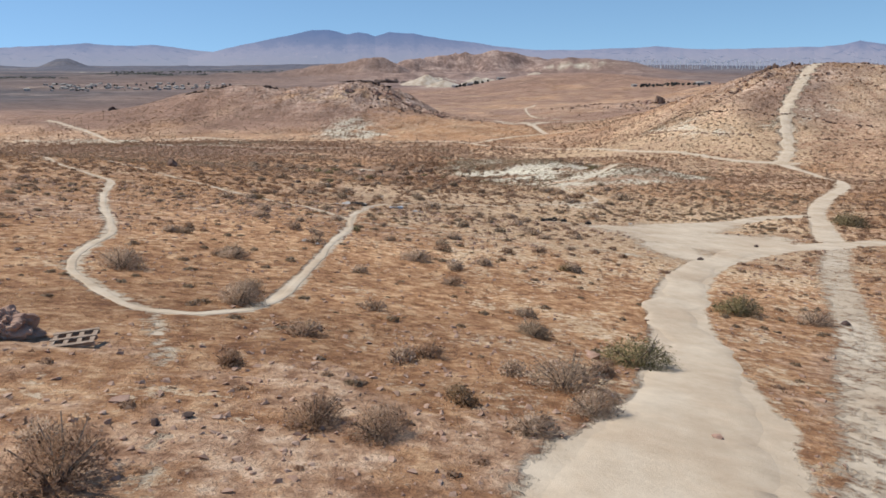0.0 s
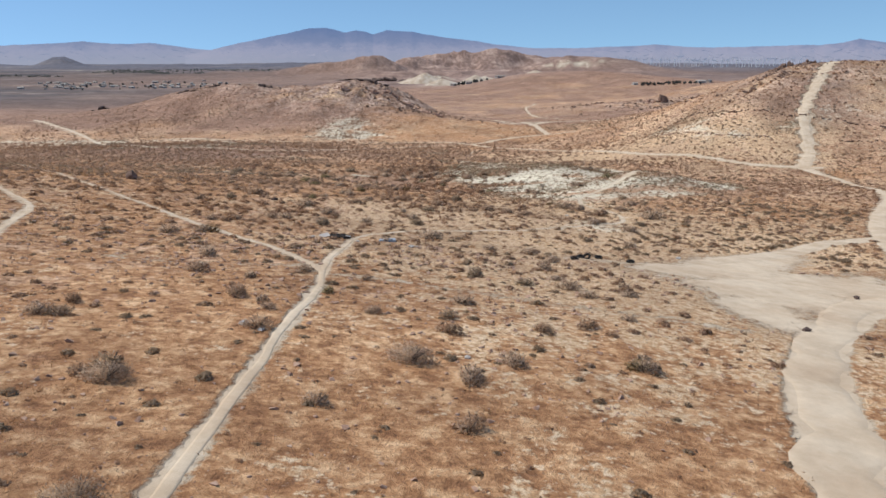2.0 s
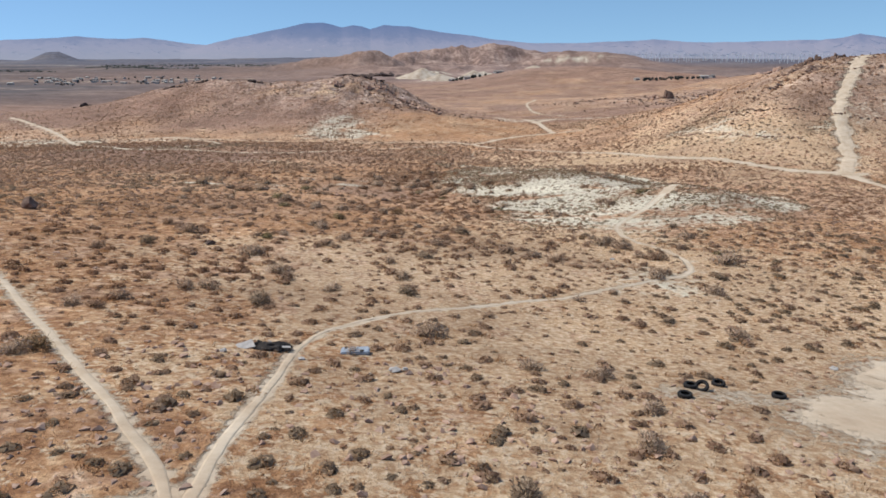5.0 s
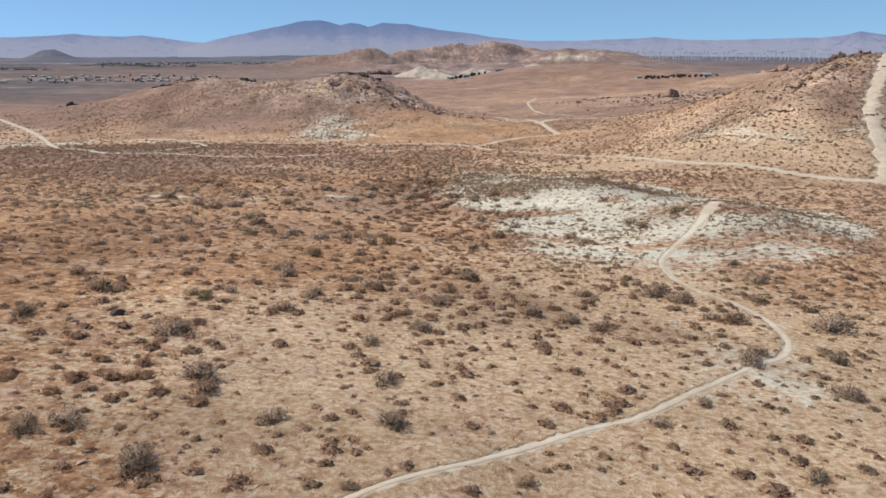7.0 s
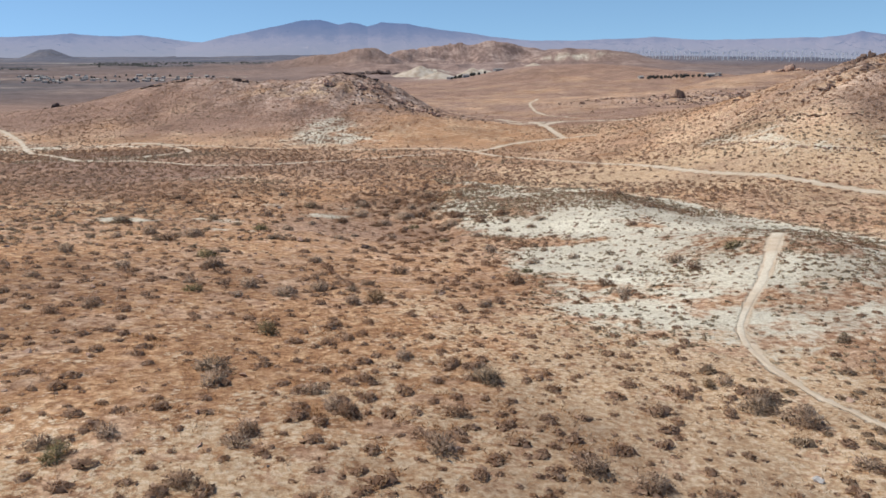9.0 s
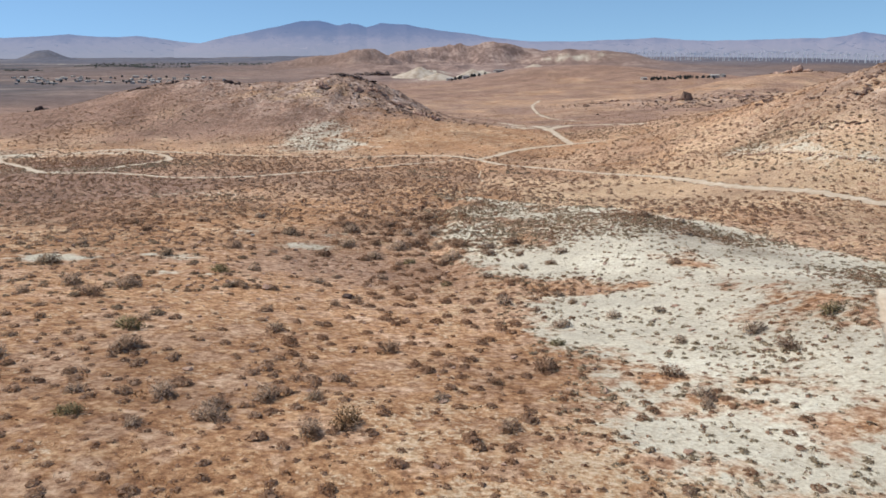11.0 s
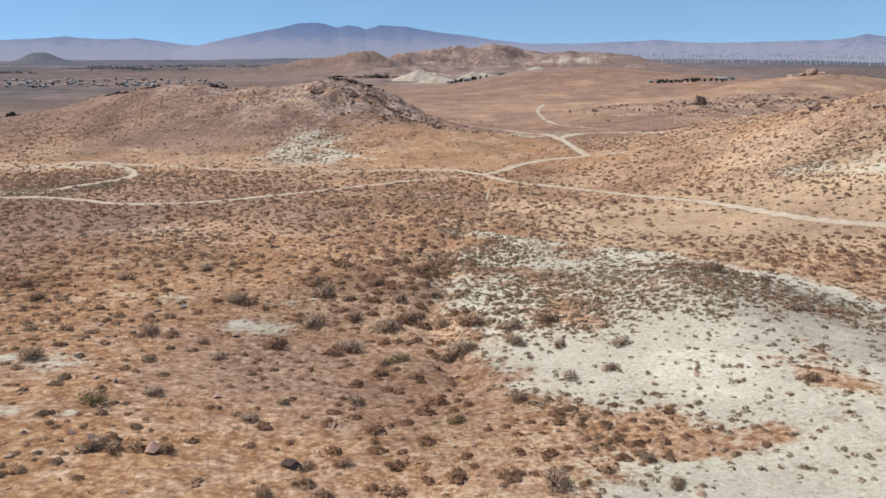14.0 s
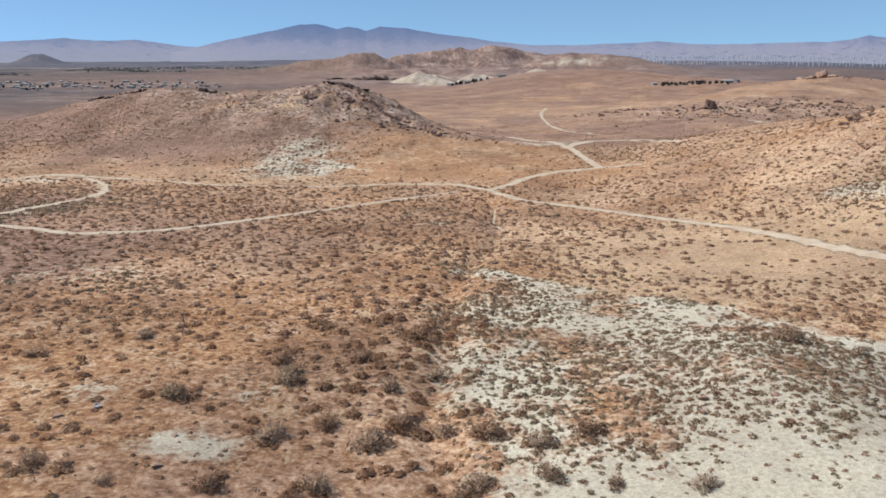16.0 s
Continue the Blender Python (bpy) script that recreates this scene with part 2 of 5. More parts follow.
DARK_ROCK = make_plain("varnished_rock", [(0.25, (0.045, 0.030, 0.026)), (0.5, (0.10, 0.066, 0.054)), (0.78, (0.20, 0.14, 0.11))], 0.4, 0.85, 0.2)
RUBBER = make_plain("tyre_rubber", [(0.3, (0.012, 0.011, 0.011)), (0.7, (0.035, 0.032, 0.030))], 9, 0.8)
CHAR = make_plain("charred_rubbish", [(0.3, (0.010, 0.009, 0.009)), (0.7, (0.06, 0.05, 0.045))], 5, 0.9)
BOARD = make_plain("bleached_board", [(0.3, (0.36, 0.33, 0.30)), (0.7, (0.58, 0.54, 0.50))], 4, 0.8)
WOOD = make_plain("weathered_wood", [(0.3, (0.22, 0.15, 0.105)), (0.55, (0.36, 0.27, 0.20)), (0.75, (0.50, 0.40, 0.31))], 5, 0.85, 0.02)
SHEET = make_plain("blue_grey_sheet", [(0.3, (0.24, 0.28, 0.34)), (0.7, (0.42, 0.47, 0.53))], 3, 0.6)
HOUSE = make_plain("pale_house_wall", [(0.3, (0.34, 0.31, 0.28)), (0.7, (0.56, 0.52, 0.47))], 0.2)
ROOF = make_plain("grey_roof", [(0.3, (0.22, 0.19, 0.17)), (0.7, (0.42, 0.38, 0.34))], 0.3)
FAR_LEAF = make_plain("far_tree_leaf", [(0.3, (0.062, 0.068, 0.062)), (0.7, (0.12, 0.125, 0.11))], 0.5)
STEEL = make_plain("white_painted_steel", [(0.3, (0.74, 0.75, 0.76)), (0.7, (0.82, 0.82, 0.82))], 0.1, 0.5)


# ---- land ----
def lattice(ix, iy, seed):
    h = (ix.astype(np.int64) * 374761393 + iy.astype(np.int64) * 668265263 + seed * 1442695041) & 0xFFFFFFFF
    h = ((h ^ (h >> 13)) * 1274126177) & 0xFFFFFFFF
    return ((h ^ (h >> 16)) & 0xFFFF) / 65535.0


def value_noise(x, y, seed=0):
    fx, fy = np.floor(x), np.floor(y)
    u, v = x - fx, y - fy
    u, v = u * u * (3 - 2 * u), v * v * (3 - 2 * v)
    a, b = lattice(fx, fy, seed), lattice(fx + 1, fy, seed)
    c, d = lattice(fx, fy + 1, seed), lattice(fx + 1, fy + 1, seed)
    return (a * (1 - u) + b * u) * (1 - v) + (c * (1 - u) + d * u) * v


def fbm(x, y, size, octaves=4, seed=0, gain=0.5):
    """Fractal noise from -1 to 1 whose largest features are size metres."""
    out, amp, tot = 0.0, 1.0, 0.0
    for k in range(octaves):
        out = out + amp * (2 * value_noise(x / size + 17.3 * k, y / size - 9.1 * k, seed + k) - 1)
        tot += amp
        amp, size = amp * gain, size * 0.5
    return out / tot


def blob(x, y, cx, cy, sx, sy, turn=0):
    c, s = math.cos(radians(turn)), math.sin(radians(turn))
    u, v = (x - cx) * c + (y - cy) * s, (y - cy) * c - (x - cx) * s
    return np.exp(-0.5 * (u / sx) ** 2 - 0.5 * (v / sy) ** 2)


# the fall of the land along y
FALL_Y = np.array([-60, 0, 30, 60, 90, 120, 150, 180, 210, 240, 280, 330, 430, 560, 800, 1100, 1600, 2600, 3800, 5200.0])
FALL_Z = np.array([38, 34, 29.3, 26, 21.5, 17.8, 14, 9.8, 5.6, 2.6, -0.5, -4.5, -11.5, -15, -26, -35, -39, -40, -33, -12.0])


def glide(y, k, v):
    h = np.diff(k)
    d = np.diff(v) / h
    m = np.concatenate([d[:1], (d[:-1] * h[1:] + d[1:] * h[:-1]) / (h[1:] + h[:-1]), d[-1:]])
    y = np.clip(y, k[0], k[-1])
    i = np.clip(np.searchsorted(k, y) - 1, 0, len(k) - 2)
    t = (y - k[i]) / h[i]
    return (2 * t**3 - 3 * t**2 + 1) * v[i] + (t**3 - 2 * t**2 + t) * h[i] * m[i] + (3 * t**2 - 2 * t**3) * v[i + 1] + (t**3 - t**2) * h[i] * m[i + 1]


# rises and hollows: x, y, half-widths, turn, height
NEAR_RISES = [
    (-66, 120, 24, 34, 0, 0.5),
    (-120, 180, 60, 90, 0, 3.8),
    (-40, 160, 25, 25, 0, -0.4),
    (-30, 55, 25, 35, 0, -1.5),
    (50, 70, 30, 50, 0, 0.4),
    (80, 180, 35, 50, 0, 1.4),
    (125, 215, 40, 40, 0, -2.0),
    (-105, 345, 70, 60, 0, 3.4),
    (0, 330, 40, 40, 0, -1.0),
]
CLAY_KNOLL = [
    (44, 158, 11, 24, -8, 1.9),
    (36, 228, 10, 20, 0, 2.9),
    (22, 172, 9, 16, 0, -0.6),
    (-4, 190, 14, 30, 10, -1.8),
    (68, 262, 22, 14, -10, 1.1),
    (46, 170, 8, 12, 0, 1.9),
]
EAST_RIDGE = [
    (172, 352, 34, 30, 0, 12.3),
    (130, 310, 28, 30, 0, 11.7),
    (235, 345, 60, 60, 0, 33.6),
    (210, 480, 70, 70, 0, 21.9),
    (140, 395, 30, 40, 0, 11.6),
    (128, 275, 14, 16, 0, -1.7),
    (112, 283, 8, 10, 0, 0.3),
]
ROCKY_HILL = [
    (-48, 645, 34, 48, 0, 26.3),
    (-145, 650, 55, 60, 0, 21.0),
    (-88, 565, 45, 40, 0, 10.2),
    (-100, 655, 28, 45, 0, 6.0),
    (-205, 680, 50, 60, 0, 15.3),
    (-5, 545, 40, 40, 0, 6.1),
    (235, 790, 110, 110, 0, 9.5),
]
TILT_A, TILT_B = -1.46, 0.03
# far hills of the middle distance
FAR_HILLS = [(385, 965, 95, 85, 0, 22), (525, 1050, 100, 80, 0, 36), (300, 1650, 150, 120, 0, 34), (500, 1440, 190, 150, 0, 23), (10, 2150, 40, 45, 0, 15), (160, 2200, 30, 40, 0, 12), (345, 2150, 50, 40, 0, 9), (-1960, 3900, 60, 70, 0, 56), (-2500, 3900, 120, 90, 0, 34), (-290, 610, 90, 90, 0, 7), (330, 830, 120, 60, 0, 8)]
# the low range in the middle distance: x, y, half-widths, height
LOW_RANGE = [(-520, 3050, 90, 80, 22), (-400, 3000, 80, 80, 30), (-285, 3000, 60, 70, 38), (-195, 3020, 60, 70, 42), (-110, 3300, 70, 90, 46), (-30, 3450, 55, 100, 56), (60, 3480, 55, 90, 46), (150, 3450, 55, 100, 56), (250, 3430, 55, 90, 50), (345, 3450, 60, 90, 42), (440, 3500, 90, 120, 42), (560, 3400, 100, 110, 38), (700, 3350, 120, 120, 36), (860, 3300, 130, 120, 30)]
GULLY = [(3.5, 205), (1.0, 221), (0.2, 229), (0.7, 236), (2.8, 248), (2.5, 262), (4.0, 281), (11, 305), (17, 328), (20, 400)]


def polyline_distance(x, y, pts):
    best = np.full(np.shape(x), 1e9)
    for (ax, ay), (bx, by) in zip(pts[:-1], pts[1:]):
        dx, dy = bx - ax, by - ay
        t = np.clip(((x - ax) * dx + (y - ay) * dy) / (dx * dx + dy * dy + 1e-9), 0, 1)
        best = np.minimum(best, np.hypot(x - ax - t * dx, y - ay - t * dy))
    return best


def land(x, y):
    """Height of the land, without the finest relief."""
    z = glide(y, FALL_Y, FALL_Z)
    z = z + 6 * np.tanh(x / 60) * (TILT_A * np.exp(-((y / 140) ** 2)) + TILT_B * np.exp(-(((y - 150) / 80) ** 2)))
    for cx, cy, sx, sy, turn, up in NEAR_RISES + CLAY_KNOLL + EAST_RIDGE + ROCKY_HILL + FAR_HILLS:
        z = z + up * blob(x, y, cx, cy, sx, sy, turn)
    for cx, cy, sx, sy, up in LOW_RANGE:
        z = z + up * blob(x, y, cx, cy, sx, sy)
    return z


def relief(x, y):
    far = np.clip((y - 430) / 150, 0, 1)
    z = 0.10 * fbm(x, y, 3.0, 3, 11) + 0.22 * fbm(x, y, 14.0, 2, 21)
    rock = blob(x, y, -45, 620, 45, 60) + 0.8 * blob(x, y, -145, 650, 60, 60) + 0.9 * blob(x, y, 168, 355, 30, 28) + 0.8 * blob(x, y, 300, 800, 130, 90)
    z = z + np.clip(rock, 0, 1) * (1.6 * np.abs(fbm(x, y, 16, 4, 31)) + 0.8 * fbm(x, y, 7, 3, 35))
    z = z + far * (1.6 * fbm(x, y, 70, 4, 41) - 1.8 * np.abs(fbm(x, y, 45, 3, 45))) + np.clip((y - 560) / 200, 0, 1) * 4 * fbm(x, y, 170, 3, 47)
    # spurs and rills running down from the tops
    for cx, cy, reach, deep in ((-60, 655, 105, 5.0), (-145, 665, 90, 4.0), (195, 362, 110, 3.6), (290, 860, 150, 5.0)):
        dist, way = np.hypot(x - cx, y - cy), np.arctan2(x - cx, y - cy)
        ring = np.exp(-(((dist - 0.5 * reach) / (0.42 * reach)) ** 2))
        z = z - deep * ring * np.abs(fbm(way * 60, dist * 0.10, 12, 3, 163)) ** 0.8
    far2 = np.clip((y - 2000) / 900, 0, 1) * (np.exp(-(((x - 50) / 700) ** 2)) + 0.25)
    z = z + far2 * (26 * fbm(x, y, 260, 5, 51, 0.55) - 34 * np.abs(fbm(x, y, 170, 4, 57)) + 9)
    return z


# tracks: name, centre line, half-widths at its ends and middle
TRACKS = [
    ("dirt_road", [(3.6, 7.5), (4.95, 12.7), (6.4, 15.5), (7.95, 18.4), (9.4, 23.2), (11.2, 29.6), (12.2, 33), (13.4, 36.7), (15.2, 41.3), (17.8, 46.6), (22.0, 53.2), (29.2, 61), (36, 66.6), (42, 70.5), (50, 76)], (3.6, 2.9, 2.4, 1.9, 1.65, 1.6, 1.6, 1.55, 1.45, 1.45, 1.5, 1.7, 1.8, 1.7, 1.6, 1.6)),
    ("dirt_road", [(42.5, 73), (47.4, 82.9), (53.1, 94.6), (56.9, 102.8), (61.8, 111.4), (73.2, 128.6), (84.2, 143.5), (99, 170), (112, 195), (121, 222), (121.5, 246)], (1.7, 1.45, 1.5, 1.55, 1.3, 1.0, 1.1, 2.2)),
    ("dirt_road", [(24, 77), (33, 84), (45, 95.5), (56.5, 102.4)], (1.4, 1.5, 1.3, 1.2)),
    ("dirt_road", [(121.5, 246), (132.4, 264.5), (139, 280), (143, 291), (151, 306), (163, 323), (175, 340), (184, 352), (196, 372)], (2.6, 2.6, 2.8)),
    ("dirt_road", [(125, 246), (108, 254), (94, 273), (81.3, 288), (78, 297), (75, 309), (70, 325), (62, 342), (53, 357), (41, 374), (29.5, 387), (21.4, 411)], (2.2, 1.5, 1.6)),
    ("dirt_road", [(-166, 440), (-152, 456), (-133, 450), (-109, 440), (-73, 421), (-42, 419), (-12, 428), (9, 428), (21.4, 411)], (2.0, 1.3, 1.8)),
    ("dirt_road", [(-104, 337), (-102.6, 355), (-101, 373), (-104, 392), (-120, 427), (-133, 444)], (1.6, 1.6, 1.3)),
    ("dirt_road", [(-118, 322), (-94, 320), (-84, 317), (-75, 313), (-62, 318), (-53, 327), (-43, 340), (-31, 359), (-14, 382), (10, 408)], (1.4, 1.3, 1.0)),
    ("dirt_road", [(21.4, 411), (29.6, 424), (41, 445), (56, 455), (71, 456), (86, 452)], (2.0, 2.0, 1.6)),
    ("dirt_road", [(71, 456), (71.5, 487), (72.5, 527), (66, 575), (40, 632)], (1.8, 2.0, 3.0)),
    ("dirt_road", [(72.5, 535), (92, 560), (112, 560), (120, 500)], (2.5, 2.5, 1.5)),
    ("dirt_road", [(-300, 560), (-220, 468), (-170, 390), (-118, 322)], (2.0, 1.5, 1.5)),
    ("dirt_road", [(150, 1080), (126, 960), (103, 812), (97, 740), (98, 678), (110, 620)], (1.6, 1.3, 1.2)),
    ("dirt_road", [(240, 700), (262, 640), (250, 560)], (2.0, 2.0, 1.6)),
    ("footpath", [(-88, 148), (-59, 109), (-46.7, 91.7), (-36, 78.4), (-29, 61.3), (-24.6, 52), (-21.4, 46), (-19.3, 40.7), (-18.6, 36.6), (-17.2, 32.5), (-15.7, 29.8), (-13.3, 27), (-10.8, 24.9), (-9, 24.8), (-7.7, 26), (-6.9, 28.3), (-6.8, 32.5), (-6.9, 40), (-6.8, 48.5), (-6.7, 55), (-7.1, 58.4), (-7.4, 63), (-7.2, 69), (-7.2, 76)], (0.36, 0.40, 0.36)),
    ("footpath", [(-88, 160), (-55.5, 119.5), (-36.5, 96.5), (-25, 82.4), (-17.1, 72.6), (-11.4, 65.3), (-8.7, 61.4), (-7.1, 58.4)], (0.32, 0.34, 0.42)),
    ("footpath", [(-7.2, 75.5), (-6.2, 79.6), (-2.8, 84.1), (-1.2, 85.5), (1.2, 87), (4.1, 89.1), (7.4, 91.6), (10.8, 93.8), (15.3, 98), (19.7, 101.9), (22.9, 104.4), (24.9, 107.4), (26, 112), (25.7, 117.4), (24.2, 122.2), (23.6, 128), (25.1, 136), (29.2, 143.7), (35, 153), (39.8, 161.5), (44.5, 170)], (0.28, 0.34, 0.36, 0.5, 1.2)),
    ("footpath", [(17.0, 322), (18.6, 336), (17.6, 350), (20, 374)], (0.2, 0.38, 0.2)),
]
# old tracks, half grown over: centre line, half-width, how bare
FAINT = [([(7.4, 9), (10.6, 14), (15.8, 23.2), (21.6, 33.2), (27.6, 45.2), (32, 54), (41, 69)], 1.1, 0.62), ([(-10.3, 24.6), (-8.5, 20.7), (-7.6, 18.6)], 0.32, 0.55), ([(-7.6, 18.6), (-6.7, 15.6), (-5.7, 13.2), (-4.6, 10)], 0.22, 0.40), ([(-7, 58), (-3, 58.5), (2, 56.5), (6, 55), (11, 53.5), (17, 52)], 0.4, 0.5), ([(11, 72.5), (16, 72.2), (20, 71)], 1.0, 0.5), ([(-7.6, 60), (-13, 58.5), (-20, 58)], 0.5, 0.4)]
# the trodden open space where the tracks meet: x, y, half-widths, turn
CLEARING = [(25, 64.5, 6, 5, 30), (31, 69, 7.5, 3.8, 38), (27, 76, 8, 3.6, 40), (20, 70.5, 5, 3.0, 25), (34, 83, 5, 2.0, 45), (20, 57, 2.5, 4, 0)]


def make_ground():
    def spaced(near, far, fine, growth):
        out, step = [near], fine
        while out[-1] < far:
            step *= growth
            out.append(out[-1] + step)
        return out
    ys = list(np.arange(4, 262, 0.58)) + spaced(262, 5150, 0.53, 1.0155)
    ys = sorted(list(-np.array(spaced(0, 400, 1.0, 1.25))) + [2.0] + ys)
    half = list(np.arange(0, 34, 0.5)) + spaced(34, 3600, 0.51, 1.034)
    xs = sorted([-v for v in half[1:]] + half)
    xs, ys = np.array(xs), np.array(ys)
    X, Y = np.meshgrid(xs, ys)
    Z = land(X, Y) + relief(X, Y)
    d = polyline_distance(X[ys < 420], Y[ys < 420], GULLY)
    Z[ys < 420] -= 0.9 * np.exp(-((d / 2.2) ** 2))
    return xs, ys, X, Y, Z


GX, GY, MX, MY, MZ = make_ground()


def ground_z(x, y):
    x, y = np.asarray(x, float), np.asarray(y, float)
    i = np.clip(np.searchsorted(GX, x) - 1, 0, len(GX) - 2)
    j = np.clip(np.searchsorted(GY, y) - 1, 0, len(GY) - 2)
    u, v = (x - GX[i]) / (GX[i + 1] - GX[i]), (y - GY[j]) / (GY[j + 1] - GY[j])
    return (MZ[j, i] * (1 - u) + MZ[j, i + 1] * u) * (1 - v) + (MZ[j + 1, i] * (1 - u) + MZ[j + 1, i + 1] * u) * v


def track_width(t, w):
    return np.interp(t, np.linspace(0, 1, len(w)), w)


def worn_mask(x, y):
    """How bare-trodden a place is, 1 on the tracks themselves."""
    out = np.zeros(np.shape(x))
    for _, pts, w in TRACKS:
        seg = [math.dist(p, q) for p, q in zip(pts[:-1], pts[1:])]
        total, run = sum(seg), 0.0
        for (p, q), s in zip(zip(pts[:-1], pts[1:]), seg):
            half = float(track_width(np.array((run + s / 2) / total), w))
            run += s
            near = (x > min(p[0], q[0]) - 4 * half) & (x < max(p[0], q[0]) + 4 * half) & (y > min(p[1], q[1]) - 4 * half) & (y < max(p[1], q[1]) + 4 * half)
            if near.any():
                d = polyline_distance(x[near], y[near], [p, q])
                out[near] = np.maximum(out[near], np.clip(0.45 + (0.95 * half - d) / (0.18 * half + 0.34), 0, 1))
    for pts, half, bare in FAINT:
        near = (y < 80) & (np.abs(x) < 46)
        out[near] = np.maximum(out[near], bare * np.clip(1.7 - polyline_distance(x[near], y[near], pts) / half, 0, 1))
    for cx, cy, sx, sy, turn in CLEARING:
        b = blob(x, y, cx, cy, sx, sy, turn) + 0.30 * fbm(x, y, 5, 4, 181, 0.65)
        out = np.maximum(out, np.clip((b - 0.22) / 0.66, 0, 1))
    return out


def pale_mask(x, y):
    """The bare clay of the knoll and of smaller outcrops."""
    cover = np.clip(0.5 + 1.6 * fbm(x, y, 15, 3, 131) + 0.5 * blob(x, y, 12, 268, 26, 20), 0, 1)
    left = np.interp(y, [118, 133, 146, 160, 172, 180, 187, 194, 202, 213, 225, 238, 250, 302], [16, 8, 9, 10, 9.5, 9, 14, 15, 9, 6.5, 5, 4, 3, 3])
    right = np.interp(y, [118, 140, 160, 185, 200, 227, 250, 262, 273, 285, 302], [24, 54, 66, 74, 74, 65, 58, 44, 31, 19, 4])
    inside = np.interp(y, [122, 150], [0.75, 1.0]) * np.clip((x - left + 6 * fbm(x, y, 14, 3, 137)) / 11 + 0.40, 0, 1) * np.clip((right - x) / 7 + 0.3, 0, 1) * np.clip((y - 114) / 30, 0, 1)
    p = inside * (1.02 - np.interp(y, [150, 195], [0.66, 0.38]) * cover + 0.38 * blob(x, y, 30, 205, 20, 30) + 0.12 * blob(x, y, 50, 205, 20, 16)) + 0.5 * blob(x, y, -2, 225, 4, 18)
    for cx, cy, s in ((-40, 203, 6.0), (-30, 194, 4.2), (-20, 232, 3.4), (1.5, 167, 3.0), (-33, 232, 3.0), (-21, 221, 4.0), (-50, 200, 5.0)):
        p = p + 0.95 * blob(x, y, cx, cy, s, s * 0.6, 10) * (0.75 + 1.1 * fbm(x, y, 5, 3, 139))
    p = p + 0.85 * blob(x, y, -52, 470, 22, 26, 0) + 0.6 * blob(x, y, -60, 510, 14, 20, 0) + 0.6 * blob(x, y, 62, 560, 26, 20, 0)
    p = p + 0.60 * blob(x, y, 104, 320, 13, 24) * (0.8 + 1.3 * fbm(x, y, 9, 3, 135)) + 0.3 * blob(x, y, 126, 292, 16, 10) + 0.45 * blob(x, y, 170, 300, 30, 10, 15) + 0.5 * blob(x, y, -170, 440, 40, 16, 0)
    p = p + 0.36 * blob(x, y, 17, 98, 12, 6) + 0.30 * blob(x, y, 24, 108, 8, 7) + 0.48 * blob(x, y, -56, 277, 17, 9) + 0.50 * blob(x, y, -1, 354, 8, 13) + 0.60 * blob(x, y, -124, 328, 26, 11) + 0.5 * blob(x, y, -95, 352, 20, 10) + 0.6 * blob(x, y, -225, 420, 40, 34)
    p = p + 0.9 * blob(x, y, -1500, 3300, 700, 28) + 0.9 * blob(x, y, -800, 3950, 600, 30) + 0.8 * blob(x, y, -800, 1800, 260, 14) + 0.8 * blob(x, y, -560, 1930, 160, 16) + 0.7 * blob(x, y, -950, 2050, 160, 22)
    p = p + 0.9 * blob(x, y, 170, 1980, 150, 50) + blob(x, y, 12, 2150, 50, 60) + blob(x, y, 160, 2200, 34, 50) + 0.9 * blob(x, y, 345, 2150, 70, 40) + 0.9 * blob(x, y, 50, 1790, 90, 40) + 0.8 * blob(x, y, 150, 1720, 70, 24) + 0.9 * blob(x, y, 640, 3230, 160, 50)
    return p * (0.82 + 0.8 * fbm(x, y, 9, 3, 61))


def grass_mask(x, y):
    g = 0.42 + 0.55 * fbm(x, y, 26, 4, 71) + 0.3 * fbm(x, y, 7, 3, 75)
    g = g + 0.55 * blob(x, y, -10, 32, 9, 9) + 0.45 * blob(x, y, 4, 24, 7, 7) + 0.15 * blob(x, y, -25, 190, 30, 22) + 0.3 * blob(x, y, 15, 45, 10, 10) + 0.22 * np.clip((-15 - x) / 30, 0, 1) * np.clip((y - 55) / 30, 0, 1) * np.clip((270 - y) / 30, 0, 1)
    g = g + 0.30 * np.clip((y - 18) / 10, 0, 1) * np.clip((150 - y) / 25, 0, 1) * np.clip((x + 110) / 40, 0, 1)
    g = g - 0.35 * blob(x, y, -6, 13, 6, 5) - 0.3 * blob(x, y, -2, 90, 22, 12) - 0.4 * blob(x, y, -12, 212, 24, 26)
    g = g + 0.4 * blob(x, y, -48, 240, 36, 22) + 0.9 * blob(x, y, 20, 500, 40, 45) + 0.55 * blob(x, y, 60, 300, 40, 26) - 0.35 * blob(x, y, 140, 310, 60, 45)
    return g


